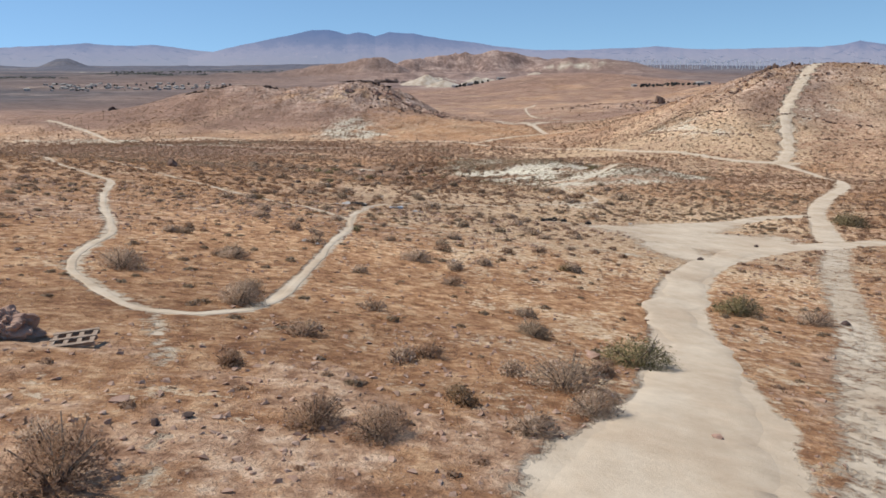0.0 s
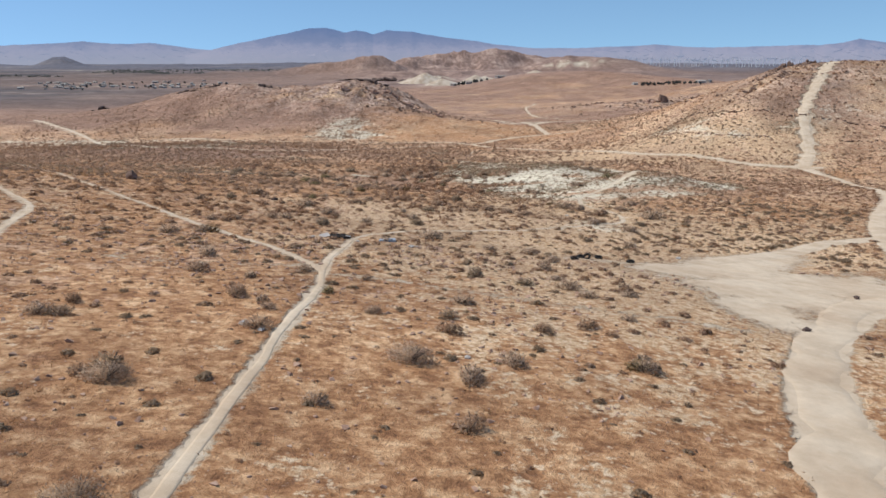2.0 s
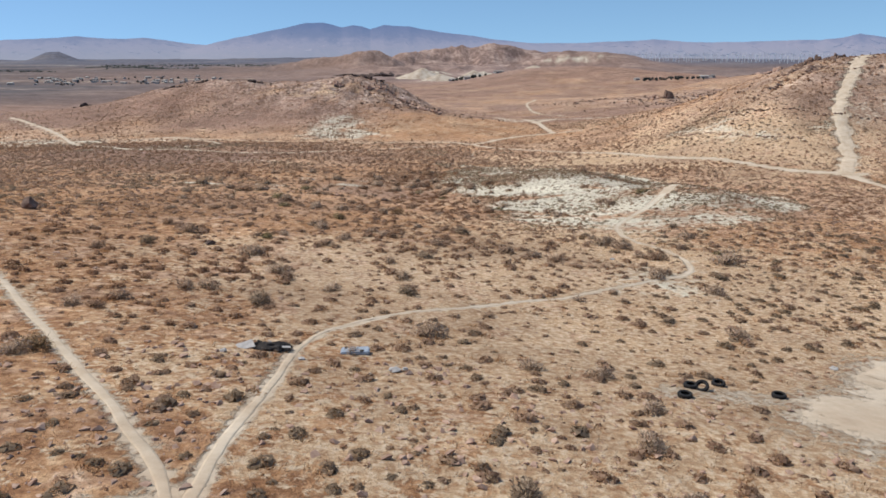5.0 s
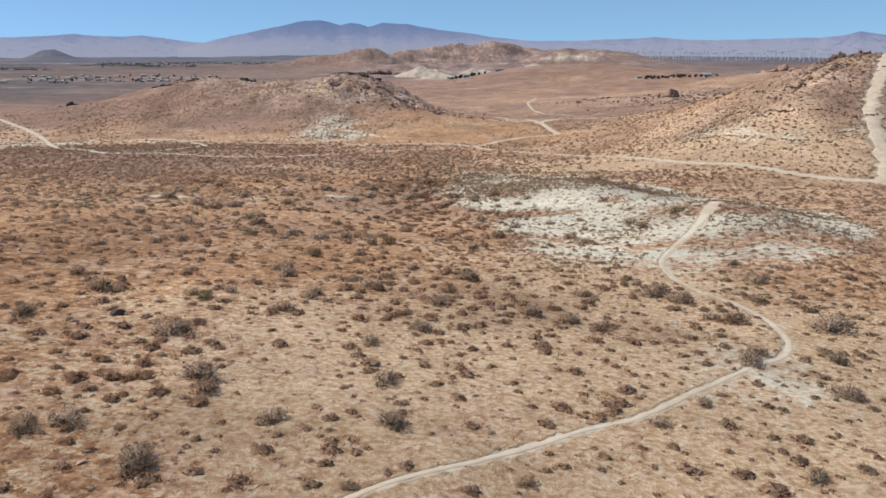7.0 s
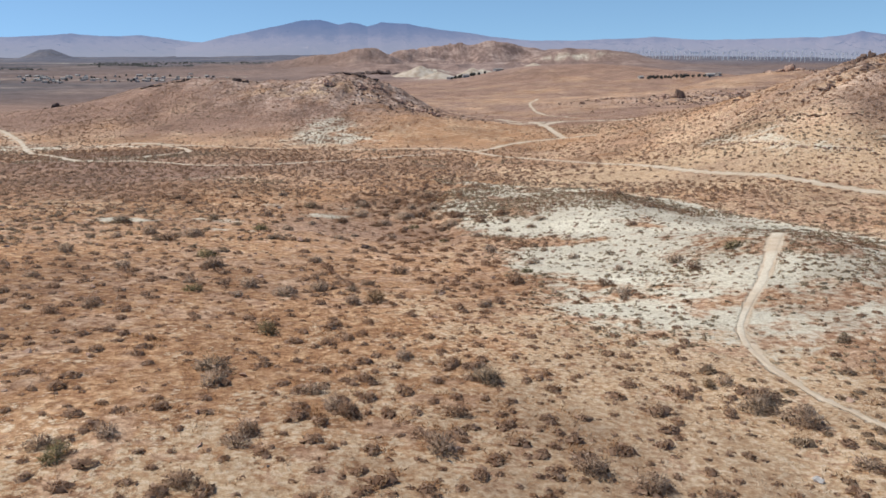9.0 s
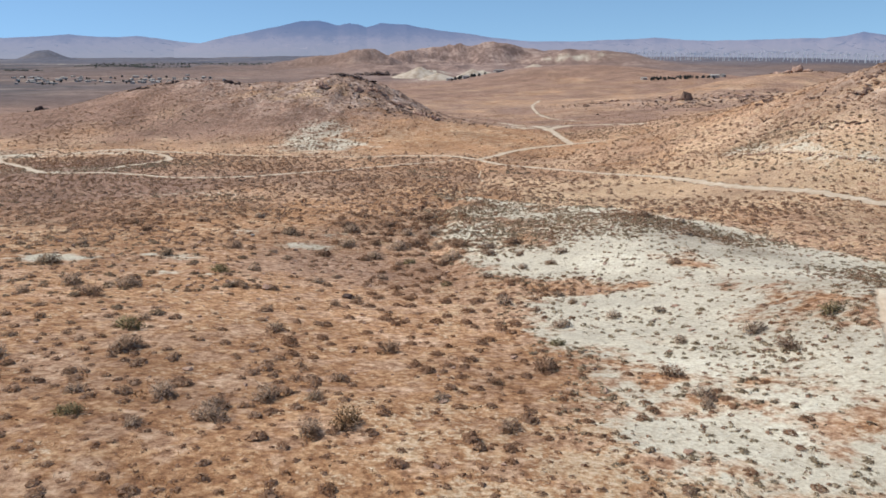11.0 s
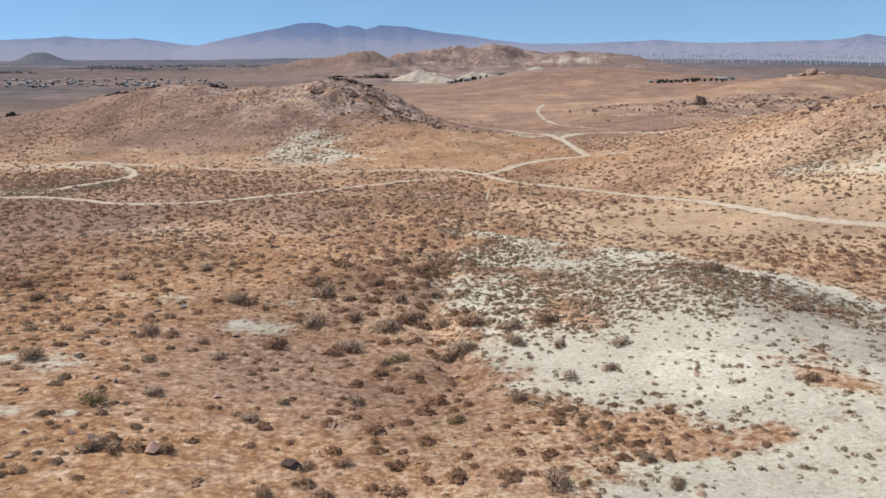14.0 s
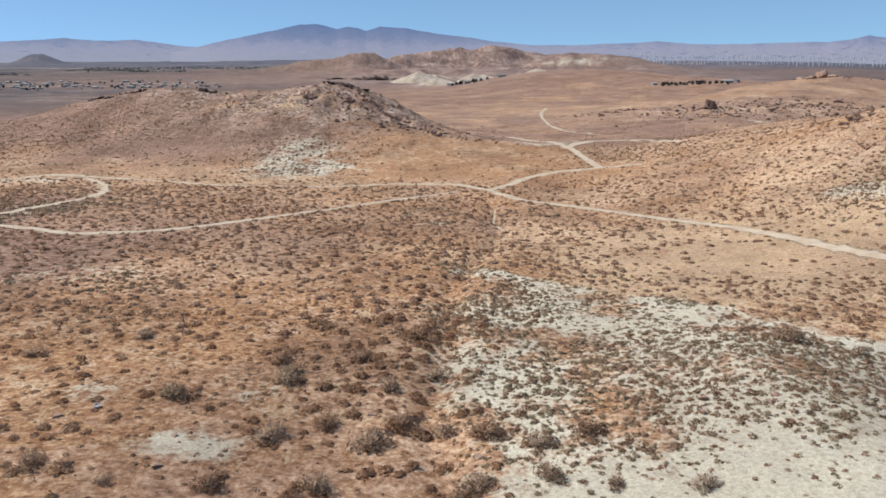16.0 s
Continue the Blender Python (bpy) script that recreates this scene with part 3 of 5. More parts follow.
def ground_object():
    ny, nx = MX.shape
    mesh = bpy.data.meshes.new("ground")
    idx = np.arange(ny * nx).reshape(ny, nx)
    quads = np.stack([idx[:-1, :-1], idx[:-1, 1:], idx[1:, 1:], idx[1:, :-1]], -1).reshape(-1, 4)
    fill_mesh(mesh, np.stack([MX, MY, MZ], -1).reshape(-1, 3), quads)
    x, y = MX.ravel(), MY.ravel()
    far = np.clip((y - 430) / 120, 0, 1) * (1 - 0.8 * blob(x, y, 15, 500, 45, 40))
    rocky = 1.2 * blob(x, y, -45, 615, 40, 50) + 0.5 * blob(x, y, -100, 590, 40, 40) + 0.75 * blob(x, y, 165, 350, 34, 30) + 0.7 * blob(x, y, -145, 655, 60, 30) + 0.55 * blob(x, y, 270, 800, 70, 40) + 0.2 * np.clip((y - 2700) / 300, 0, 1) * np.exp(-(((x - 50) / 600) ** 2)) + 0.25 * blob(x, y, 240, 820, 260, 110)
    layers = {
        "worn": worn_mask(x, y), "pale": pale_mask(x, y), "grass": grass_mask(x, y), "rocky": np.clip(rocky, 0, 1),
        "hill": np.clip(blob(x, y, -95, 610, 120, 75) + blob(x, y, -20, 560, 40, 50) + 0.3 * blob(x, y, 300, 830, 230, 170) + 0.6 * blob(x, y, 175, 335, 70, 45) + np.clip((y - 2600) / 400, 0, 1) * np.exp(-(((x - 100) / 800) ** 2)), 0, 1) * (1 - 0.7 * np.clip(blob(x, y, 15, 500, 40, 40), 0, 1)),
        "pink": np.clip(0.3 * blob(x, y, -4, 12, 9, 7) + 0.85 * blob(x, y, -108, 330, 58, 55) + 0.3 * blob(x, y, -50, 275, 40, 30) - 0.9 * blob(x, y, -76, 585, 24, 20) - 0.55 * blob(x, y, 250, 950, 260, 320) + 0.6 * blob(x, y, 140, 315, 60, 45) + 1.0 * far + 0.5 * fbm(x, y, 40, 3, 81) + 0.45 * blob(x, y, -14, 212, 20, 24), 0, 1),
        "scrub": np.clip((y - 400) / 150, 0, 1) * (0.75 + 0.5 * fbm(x, y, 120, 3, 91)) * (1 - 0.8 * np.clip(blob(x, y, 10, 500, 50, 45), 0, 1)),
        "range": np.clip((y - 1500) / 500, 0, 1) * np.clip(1.25 * np.exp(-(((x - 150) / np.where(x < 150, 420, 800)) ** 2)), 0, 1) * np.clip(1.1 - pale_mask(x, y), 0, 1),
        "plain": np.clip(1.15 - 1.3 * pale_mask(x, y), 0, 1) * np.clip((y - np.where(x < -150, 780, 1000)) / np.where(x < -150, 350, 600), 0, 1) * np.clip(0.95 + 0.5 * fbm(x, y, 500, 4, 95) - 0.8 * blob(x, y, 300, 1550, 260, 260) - 1.3 * blob(x, y, 380, 1250, 460, 360) - 0.75 * blob(x, y, 120, 2900, 700, 800), 0, 1),
        # where the haze-tinted colour of the far plain is mixed in
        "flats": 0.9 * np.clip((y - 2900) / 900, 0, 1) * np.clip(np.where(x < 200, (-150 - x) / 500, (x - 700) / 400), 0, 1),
        "sand": np.clip(0.35 - 0.45 * np.clip((62 - y) / 20, 0, 1) * (1 - blob(x, y, 6, 24, 6, 9)) + 0.7 * fbm(x, y, 18, 3, 151) + 1.1 * blob(x, y, 16, 62, 12, 20) + 0.5 * blob(x, y, -8, 92, 40, 16) + 1.35 * blob(x, y, 18, 104, 28, 20) + 0.25 * blob(x, y, -14, 88, 14, 9) + 1.4 * blob(x, y, -76, 585, 24, 18) - 0.5 * blob(x, y, -100, 335, 80, 60) - 0.5 * blob(x, y, -22, 110, 18, 60) - 0.2 * blob(x, y, -10, 212, 30, 30) - 0.3 * blob(x, y, -45, 110, 40, 60) + 1.0 * blob(x, y, 62, 300, 40, 26) + 0.7 * blob(x, y, 140, 300, 60, 40), 0, 1.4),
    }
    for name, values in layers.items():
        mesh.attributes.new(name, "FLOAT", "POINT").data.foreach_set("value", values.astype(np.float32))
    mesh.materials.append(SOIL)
    mesh.shade_smooth()
    return tagged(new("ground", mesh), "dry reddish desert slope with straw-coloured grass and gravel", "ground", kind="structure")


def fill_mesh(mesh, verts, faces):
    verts, faces = np.asarray(verts, np.float32), np.asarray(faces, np.int32)
    n, k = faces.shape
    mesh.vertices.add(len(verts))
    mesh.vertices.foreach_set("co", verts.ravel())
    mesh.loops.add(n * k)
    mesh.loops.foreach_set("vertex_index", faces.ravel())
    mesh.polygons.add(n)
    mesh.polygons.foreach_set("loop_start", np.arange(0, n * k, k, dtype=np.int32))
    mesh.update(calc_edges=True)


def track_object(name, pts, w, label):
    """A worn strip draped over the ground, with ragged edges that run under the soil."""
    pts = np.array(pts, float)
    run = np.concatenate([[0], np.cumsum(np.hypot(*np.diff(pts, axis=0).T))])
    step = max(0.3, w[1] * 0.22) * (1 if pts[:, 1].min() < 200 else 2)
    s = np.linspace(0, run[-1], max(8, int(run[-1] / step)))
    cx, cy = glide(s, run, pts[:, 0]), glide(s, run, pts[:, 1])
    cx = cx + 0.35 * w[1] * fbm(s, 0 * s, 3.0, 3, 6)
    tx, ty = np.gradient(cx), np.gradient(cy)
    n = np.hypot(tx, ty) + 1e-9
    half = (0.80 if name == "dirt_road" else 0.56) * track_width(s / run[-1], w)
    across = np.array([-1.05, -0.92, -0.6, -0.3, 0, 0.3, 0.6, 0.92, 1.05])
    dip = np.array([-0.06, 0.008, 0.02, 0.026, 0.026, 0.026, 0.02, 0.008, -0.06]) * (1 if pts[:, 1].min() < 200 else 3)
    ragged = 0.14 if name == "dirt_road" else 0.42
    wob = 1 + ragged * fbm(s[:, None] * 0.8 + 0 * across, np.sign(across)[None] * 40 + 0 * s[:, None], 2.5, 4, 5, 0.65)
    off = half[:, None] * across[None] * wob
    X, Y = cx[:, None] + off * (ty / n)[:, None], cy[:, None] - off * (tx / n)[:, None]
    Z = ground_z(X, Y) + dip[None]
    idx = np.arange(X.size).reshape(X.shape)
    quads = np.stack([idx[:-1, :-1], idx[:-1, 1:], idx[1:, 1:], idx[1:, :-1]], -1).reshape(-1, 4)[:, ::-1]
    mesh = bpy.data.meshes.new(name)
    fill_mesh(mesh, np.stack([X, Y, Z], -1).reshape(-1, 3), quads[:, ::-1])
    mesh.attributes.new("pale", "FLOAT", "POINT").data.foreach_set("value", pale_mask(X, Y).ravel().astype(np.float32))
    mesh.materials.append(DUST)
    mesh.shade_smooth()
    return tagged(new(name, mesh), label, "track", kind="structure")


ground_object()
for name, pts, w in TRACKS:
    track_object(name, pts, w, "pale packed-dust dirt road worn into the desert" if name == "dirt_road" else "narrow pale footpath trodden through dry brush")


# ---- distant ranges ----
def mountain_range(name, crest, dist, depth, label, seed=7):
    """A range at the end of the plain; crest: bearing in degrees and height in degrees over the eye's level."""
    crest = np.array(crest)
    a = np.linspace(crest[0, 0], crest[-1, 0], int(24 * (crest[-1, 0] - crest[0, 0])))
    top = np.interp(a, crest[:, 0], crest[:, 1])
    t = np.linspace(0, 1, 44)[:, None]
    u = np.radians(a)[None] * dist + 0 * t
    peak = 38.5 + dist * np.tan(np.radians(top))[None] + 4.5 * fbm(u, 0 * u, 95, 4, seed + 9, 0.6)
    foot = -45.0
    # spurs and side valleys falling from the crest
    fold = np.abs(fbm(u + 160 * t, t * 260, 150, 4, seed, 0.6))
    rise = t ** 1.1 - 0.9 * t * (1 - t) * (fold - 0.22) * 1.7
    z = foot + (peak - foot) * np.clip(rise, 0, 1)
    r = dist - depth * (1 - t) - 150 * (fold - 0.3) * np.sin(np.pi * t) + 0 * u
    x, y = r * np.sin(u / dist), r * np.cos(u / dist)
    idx = np.arange(z.size).reshape(z.shape)
    quads = np.stack([idx[:-1, :-1], idx[:-1, 1:], idx[1:, 1:], idx[1:, :-1]], -1).reshape(-1, 4)
    mesh = bpy.data.meshes.new(name)
    fill_mesh(mesh, np.stack([x, y, z], -1).reshape(-1, 3), quads)
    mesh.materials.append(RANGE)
    mesh.shade_smooth()
    return tagged(new(name, mesh), label, "mountains", kind="structure")


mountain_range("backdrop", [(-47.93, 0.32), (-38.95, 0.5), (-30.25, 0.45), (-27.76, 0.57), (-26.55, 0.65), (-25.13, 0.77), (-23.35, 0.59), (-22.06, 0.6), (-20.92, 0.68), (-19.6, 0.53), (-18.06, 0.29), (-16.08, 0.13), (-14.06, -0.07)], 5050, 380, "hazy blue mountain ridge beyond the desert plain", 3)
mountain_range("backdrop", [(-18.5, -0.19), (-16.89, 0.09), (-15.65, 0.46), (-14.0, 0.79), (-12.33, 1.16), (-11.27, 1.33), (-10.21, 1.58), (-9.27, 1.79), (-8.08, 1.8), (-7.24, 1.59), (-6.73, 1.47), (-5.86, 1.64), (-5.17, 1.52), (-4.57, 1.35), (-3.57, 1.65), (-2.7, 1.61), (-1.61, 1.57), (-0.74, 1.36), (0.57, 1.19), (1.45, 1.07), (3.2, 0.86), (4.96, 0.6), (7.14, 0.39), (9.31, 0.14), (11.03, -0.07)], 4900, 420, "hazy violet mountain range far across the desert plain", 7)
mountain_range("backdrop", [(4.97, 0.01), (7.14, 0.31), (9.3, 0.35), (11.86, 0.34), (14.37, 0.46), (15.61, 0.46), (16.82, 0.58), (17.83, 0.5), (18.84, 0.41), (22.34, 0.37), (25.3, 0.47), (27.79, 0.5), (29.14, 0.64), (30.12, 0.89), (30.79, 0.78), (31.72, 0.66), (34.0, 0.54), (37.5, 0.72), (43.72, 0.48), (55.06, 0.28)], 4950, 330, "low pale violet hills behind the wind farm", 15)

# ---- shrubs ----
def shrub_cloud(rng, count, flat=0.62, size=0.34, core=True):
    """A low bush of radius 1: a rough mound of twigs set with clumps of leaf and stalk. Triangles as vertices (3 * n, 3)."""
    d = rng.normal(size=(count, 3))
    d[:, 2] = np.abs(d[:, 2]) * 0.9 + 0.02
    d /= np.linalg.norm(d, axis=1)[:, None]
    lump = 0.72 + 0.4 * rng.random(count)
    c = d * (lump * (0.6 + 0.3 * np.sqrt(rng.random(count))))[:, None]
    c[:, 2] *= flat * 1.25
    c[:, 2] += 0.05
    tri = c[:, None, :] + rng.normal(size=(count, 3, 3)) * (size * (0.45 + 0.4 * rng.random(count)))[:, None, None]
    tri[:, :, 2] = np.maximum(tri[:, :, 2], -0.05)
    if core:
        k = 5
        a = np.arange(k) / k * 2 * np.pi + rng.random()
        r0, r1 = 0.40 + 0.28 * rng.random(k), 0.24 + 0.24 * rng.random(k)
        low = np.stack([r0 * np.cos(a), r0 * np.sin(a), np.full(k, -0.12)], 1)
        up = np.stack([r1 * np.cos(a + 0.5), r1 * np.sin(a + 0.5), flat * (0.38 + 0.3 * rng.random(k))], 1)
        top = np.array([[0.15 * rng.normal(), 0.15 * rng.normal(), flat * (0.6 + 0.25 * rng.random())]])
        faces = []
        for i in range(k):
            j = (i + 1) % k
            faces += [(low[i], low[j], up[i]), (low[j], up[j], up[i]), (up[i], up[j], top[0])]
        tri = np.concatenate([tri, np.array(faces)])
    return tri.reshape(-1, 3)


def brush_mound(rng, around, rings, twigs, flat=0.5, length=0.3, width=0.03, fill=0.56):
    """A low, lobed bush of radius 1: a broken shell of leaf clumps bristling with fine twigs. Triangles as vertices (3 * n, 3)."""
    p, q = rng.random(2) * 2 * np.pi

    def surface(t, a):
        lobe = 0.80 + 0.16 * np.sin(2 * a + p) + 0.09 * np.sin(5 * a + q)
        r = np.cos(t * np.pi / 2) ** 0.7 * lobe
        return np.stack([r * np.cos(a), r * np.sin(a), flat * np.sin(t * np.pi / 2) * (0.85 + 0.2 * np.sin(3 * a + q)) - 0.04], -1)
    tri = []
    if rings:
        t = (np.arange(rings + 1) / rings)[:, None] + 0 * np.arange(around)[None]
        a = (np.arange(around) / around * 2 * np.pi)[None] + 0.4 * np.arange(rings + 1)[:, None]
        grid = surface(t, a) + rng.normal(size=(rings + 1, around, 3)) * np.array([0.11, 0.11, 0.16 * flat])
        nxt = np.roll(grid, -1, 1)
        faces = np.concatenate([np.stack([grid[:-1], nxt[:-1], grid[1:]], -2).reshape(-1, 3, 3), np.stack([nxt[:-1], nxt[1:], grid[1:]], -2).reshape(-1, 3, 3)[:(rings - 1) * around]])
        keep = rng.permutation(len(faces))[:int(len(faces) * fill)]
        tri.append(faces[np.sort(keep)])
    if twigs:
        foot = surface(rng.random(twigs) ** 1.3 * 0.95, rng.random(twigs) * 2 * np.pi) * (0.55 + 0.4 * rng.random(twigs))[:, None]
        way = foot * np.array([1, 1, 1.3]) + np.array([0, 0, 0.22]) + rng.normal(size=(twigs, 3)) * 0.28
        way /= np.linalg.norm(way, axis=1)[:, None]
        tip = foot + way * (length * (0.5 + rng.random(twigs)))[:, None]
        tip[:, 2] = np.maximum(tip[:, 2], 0.0)
        side = np.cross(way, rng.normal(size=(twigs, 3)))
        side *= (width * (0.6 + 0.8 * rng.random(twigs)) / (np.linalg.norm(side, axis=1) + 1e-9))[:, None]
        tri.append(np.stack([foot - side, foot + side, tip], 1))
    return np.concatenate(tri).reshape(-1, 3)


def brush_cover(name, x, y, r, tone, form, label, material, variants=14, seed=1, category="shrubs", upright=0.0):
    """Many low bushes as one mass of real geometry; form: what brush_mound takes."""
    rng = np.random.default_rng(seed)
    shapes = np.stack([brush_mound(rng, *form) for _ in range(variants)])
    pick = rng.integers(0, variants, len(x))
    turn = rng.random(len(x)) * 2 * np.pi
    v = shapes[pick]
    ca, sa = np.cos(turn)[:, None], np.sin(turn)[:, None]
    sx, sz = r[:, None], (r * (0.75 + 0.5 * rng.random(len(x))))[:, None]
    vx = (v[..., 0] * ca - v[..., 1] * sa) * sx + x[:, None]
    vy = (v[..., 0] * sa + v[..., 1] * ca) * sx + y[:, None]
    vz = v[..., 2] * sz + ground_z(x, y)[:, None] - 0.03
    co = np.stack([vx, vy, vz], -1).reshape(-1, 3)
    mesh = bpy.data.meshes.new(name)
    fill_mesh(mesh, co, np.arange(len(co)).reshape(-1, 3))
    mesh.attributes.new("tone", "FLOAT", "POINT").data.foreach_set("value", np.repeat(tone, v.shape[1]).astype(np.float32))
    mesh.materials.append(material)
    # shaded as rounded mounds
    nx, ny, nz = vx - x[:, None], vy - y[:, None], vz - (vz.min(1) - 0.25 * r)[:, None]
    nrm = np.stack([nx, ny, nz], -1).reshape(-1, 3) / np.repeat(r, v.shape[1])[:, None] + rng.normal(size=(len(co), 3)) * 0.34
    nrm[:, 2] += upright
    nrm /= np.linalg.norm(nrm, axis=1)[:, None] + 1e-9
    mesh.shade_smooth()
    mesh.normals_split_custom_set_from_vertices(nrm.astype(np.float32).tolist())
    return tagged(new(name, mesh), label, category, kind="stuff")


def scatter(y0, y1, cell, seed, side=6.0):
    """Jittered places over the part of the land between y0 and y1 that lies open to view."""
    rng = np.random.default_rng(seed)
    wide = 0.68 * y1 + side
    gx, gy = np.meshgrid(np.arange(-wide, wide, cell), np.arange(y0, y1, cell))
    x = (gx + cell * (rng.random(gx.shape) - 0.5) * 0.95).ravel()
    y = (gy + cell * (rng.random(gx.shape) - 0.5) * 0.95).ravel()
    keep = np.abs(x) < 0.66 * y + side
    return x[keep], y[keep], rng


def brush_density(x, y):
    """Share of places that carry a bush."""
    d = 0.36 + 0.42 * fbm(x, y, 22, 3, 101) + 0.22 * fbm(x, y, 6, 2, 105)
    d = d + 0.15 * np.clip((y - 55) / 40, 0, 1) + 0.10 * blob(x, y, -5, 300, 160, 55) + 0.12 * blob(x, y, 135, 310, 60, 36) + 0.5 * blob(x, y, 112, 310, 18, 27) + 0.05 * blob(x, y, 0, 235, 9, 40) + 0.15 * blob(x, y, 35, 165, 30, 25) + 0.4 * blob(x, y, 70, 262, 26, 8, -35) + 0.15 * blob(x, y, -60, 300, 80, 40)
    clay = np.clip(pale_mask(x, y) * 1.4 - 0.3, 0, 1) * (y > 112) * (y < 320)
    d = d * (1 - clay) + clay * np.clip(0.34 + 1.3 * fbm(x, y, 15, 3, 131) + 0.4 * blob(x, y, 15, 265, 26, 22), 0.03, 1.0)
    d = d - 0.22 * blob(x, y, 60, 300, 30, 20) - 0.3 * blob(x, y, 20, 500, 50, 50)
    d = d - 0.28 * np.clip((y - 440) / 40, 0, 1) * (1 - blob(x, y, 110, 520, 60, 50) - 0.9 * blob(x, y, -60, 485, 24, 30)) - 0.15 * blob(x, y, -10, 30, 30, 20)
    d = d - 0.6 * blob(x, y, 66, 300, 22, 15, 15) + 0.7 * np.exp(-((polyline_distance(x, y, [(16, 312), (21, 291), (37, 281), (57, 271)]) / 4.0) ** 2)) + 0.22 * blob(x, y, -95, 345, 80, 50)
    d = d + 0.14 * np.clip((-18 - x) / 30, 0, 1) * np.clip((y - 50) / 30, 0, 1) * np.clip((330 - y) / 60, 0, 1)
    d = d - 0.30 * blob(x, y, -16, 212, 30, 42) - 0.10 * np.clip((y - 150) / 40, 0, 1) * np.clip((270 - y) / 30, 0, 1)
    return np.where(worn_mask(x, y) > 0.25, 0, d)


def small_brush():
    sets = (("brush", 8, 130, 1.3, (13, 4, 230, 0.50, 0.30, 0.024), 1), ("brush", 130, 260, 1.6, (9, 3, 60, 0.48, 0.30, 0.036, 0.62), 2), ("brush", 260, 420, 2.15, (7, 2, 20, 0.52, 0.34, 0.06, 0.9), 3), ("brush", 420, 760, 4.0, (6, 2, 6, 0.55, 0.3, 0.08, 0.95), 4))
    for name, y0, y1, cell, form, seed in sets:
        x, y, rng = scatter(y0, y1, cell, seed)
        keep = rng.random(len(x)) < brush_density(x, y)
        x, y = x[keep], y[keep]
        base = np.interp(y, [0, 40, 80, 120, 220, 300, 800], [0.20, 0.30, 0.46, 0.56, 0.72, 0.84, 1.2])
        r = base * (0.50 + 0.85 * rng.random(len(x)) ** 1.7)
        r = np.where((y > 230) & (x > 85), r * 0.9, r) * np.where(y > 450, 0.62, 1.0)
        r = r * (1 + 0.45 * blob(x, y, 0, 235, 10, 45)) * (1 - 0.40 * np.clip(pale_mask(x, y), 0, 1) * (y < 330))
        tone = np.clip(0.48 + 0.9 * fbm(x, y, 30, 2, 111) + 0.5 * (rng.random(len(x)) - 0.5) + 0.5 * blob(x, y, 0, 240, 12, 60), 0, 1)
        if y0 < 260:  # dry grass gathered round the bushes
            at = np.repeat(np.arange(len(x)), 2)[rng.random(2 * len(x)) < (0.75 if y0 < 130 else 0.4)]
            gx, gy = x[at] + r[at] * rng.normal(size=len(at)) * 0.8, y[at] + r[at] * rng.normal(size=len(at)) * 0.8
            keep = (worn_mask(gx, gy) < 0.2) & (gy > 12) & (pale_mask(gx, gy) < 0.5)
            gx, gy, gr = gx[keep], gy[keep], r[at][keep] * (0.9 + 0.8 * rng.random(keep.sum()))
            brush_cover("dry_grass", gx, gy, gr, np.full(len(gx), 0.45), (0, 0, 90 if y0 < 130 else 24, 0.09, 0.20, 0.028 if y0 < 130 else 0.06), "rust-coloured dry grass gathered round the brush", RUST, seed=31, category="grass", upright=1.8)
        near = (np.abs(x) < 42) & (y0 == 130)
        if near.any():
            brush_cover(name, x[near], y[near], r[near], tone[near], (13, 4, 210, 0.48, 0.30, 0.024, 0.5), "low grey-brown desert brush along the wash", BRUSH, seed=seed + 40, upright=0.4)
            x, y, r, tone = x[~near], y[~near], r[~near], tone[~near]
        brush_cover(name, x, y, r, tone, form, "low grey-brown desert brush scattered over the slope", BRUSH, seed=seed, upright=0.4 if y0 < 260 else 0.1)


def seedling_brush():
    """The many small plants between the bushes."""
    for y0, y1, cell, form, seed in ((14, 60, 0.9, (7, 2, 34, 0.5, 0.36, 0.035), 10), (60, 150, 0.95, (6, 2, 26, 0.5, 0.36, 0.045), 11), (150, 270, 1.2, (6, 2, 30, 0.5, 0.36, 0.045, 0.5), 12), (270, 430, 1.9, (5, 2, 6, 0.52, 0.3, 0.08, 0.9), 13), (430, 700, 3.4, (5, 2, 3, 0.5, 0.3, 0.1, 0.95), 14)):
        x, y, rng = scatter(y0, y1, cell, seed)
        d = 0.34 + 0.20 * blob(x, y, 0, 105, 45, 28) - 0.18 * blob(x, y, -20, 215, 32, 40) + 0.45 * fbm(x, y, 14, 3, 171) - 0.6 * blob(x, y, 66, 300, 22, 15, 15) + 0.5 * blob(x, y, 18, 265, 24, 24) + 0.35 * blob(x, y, 45, 155, 26, 26) + 0.3 * blob(x, y, -30, 300, 120, 50) - 0.25 * blob(x, y, 60, 305, 34, 22) + 0.6 * blob(x, y, 112, 310, 18, 27)
        d = d + 0.9 * fbm(x, y, 15, 3, 131) * np.clip(pale_mask(x, y), 0, 1) * (y < 320) - 0.26 * np.clip((y - 430) / 40, 0, 1) * (1 - blob(x, y, -60, 485, 24, 30))
        keep = (rng.random(len(x)) < d) & (worn_mask(x, y) < 0.25)
        x, y = x[keep], y[keep]
        r = np.interp(y, [14, 60, 150, 260, 430, 700], [0.10, 0.20, 0.29, 0.42, 0.5, 0.6]) * (0.5 + 0.8 * rng.random(len(x)))
        tone = np.clip(0.5 + 0.7 * fbm(x, y, 20, 2, 173) + 0.6 * (rng.random(len(x)) - 0.5), 0, 1)
        brush_cover("brush", x, y, r, tone, form, "small grey desert plants dotted over pale soil", BRUSH, seed=seed, upright=0.4 if y0 < 260 else 0.1)


seedling_brush()


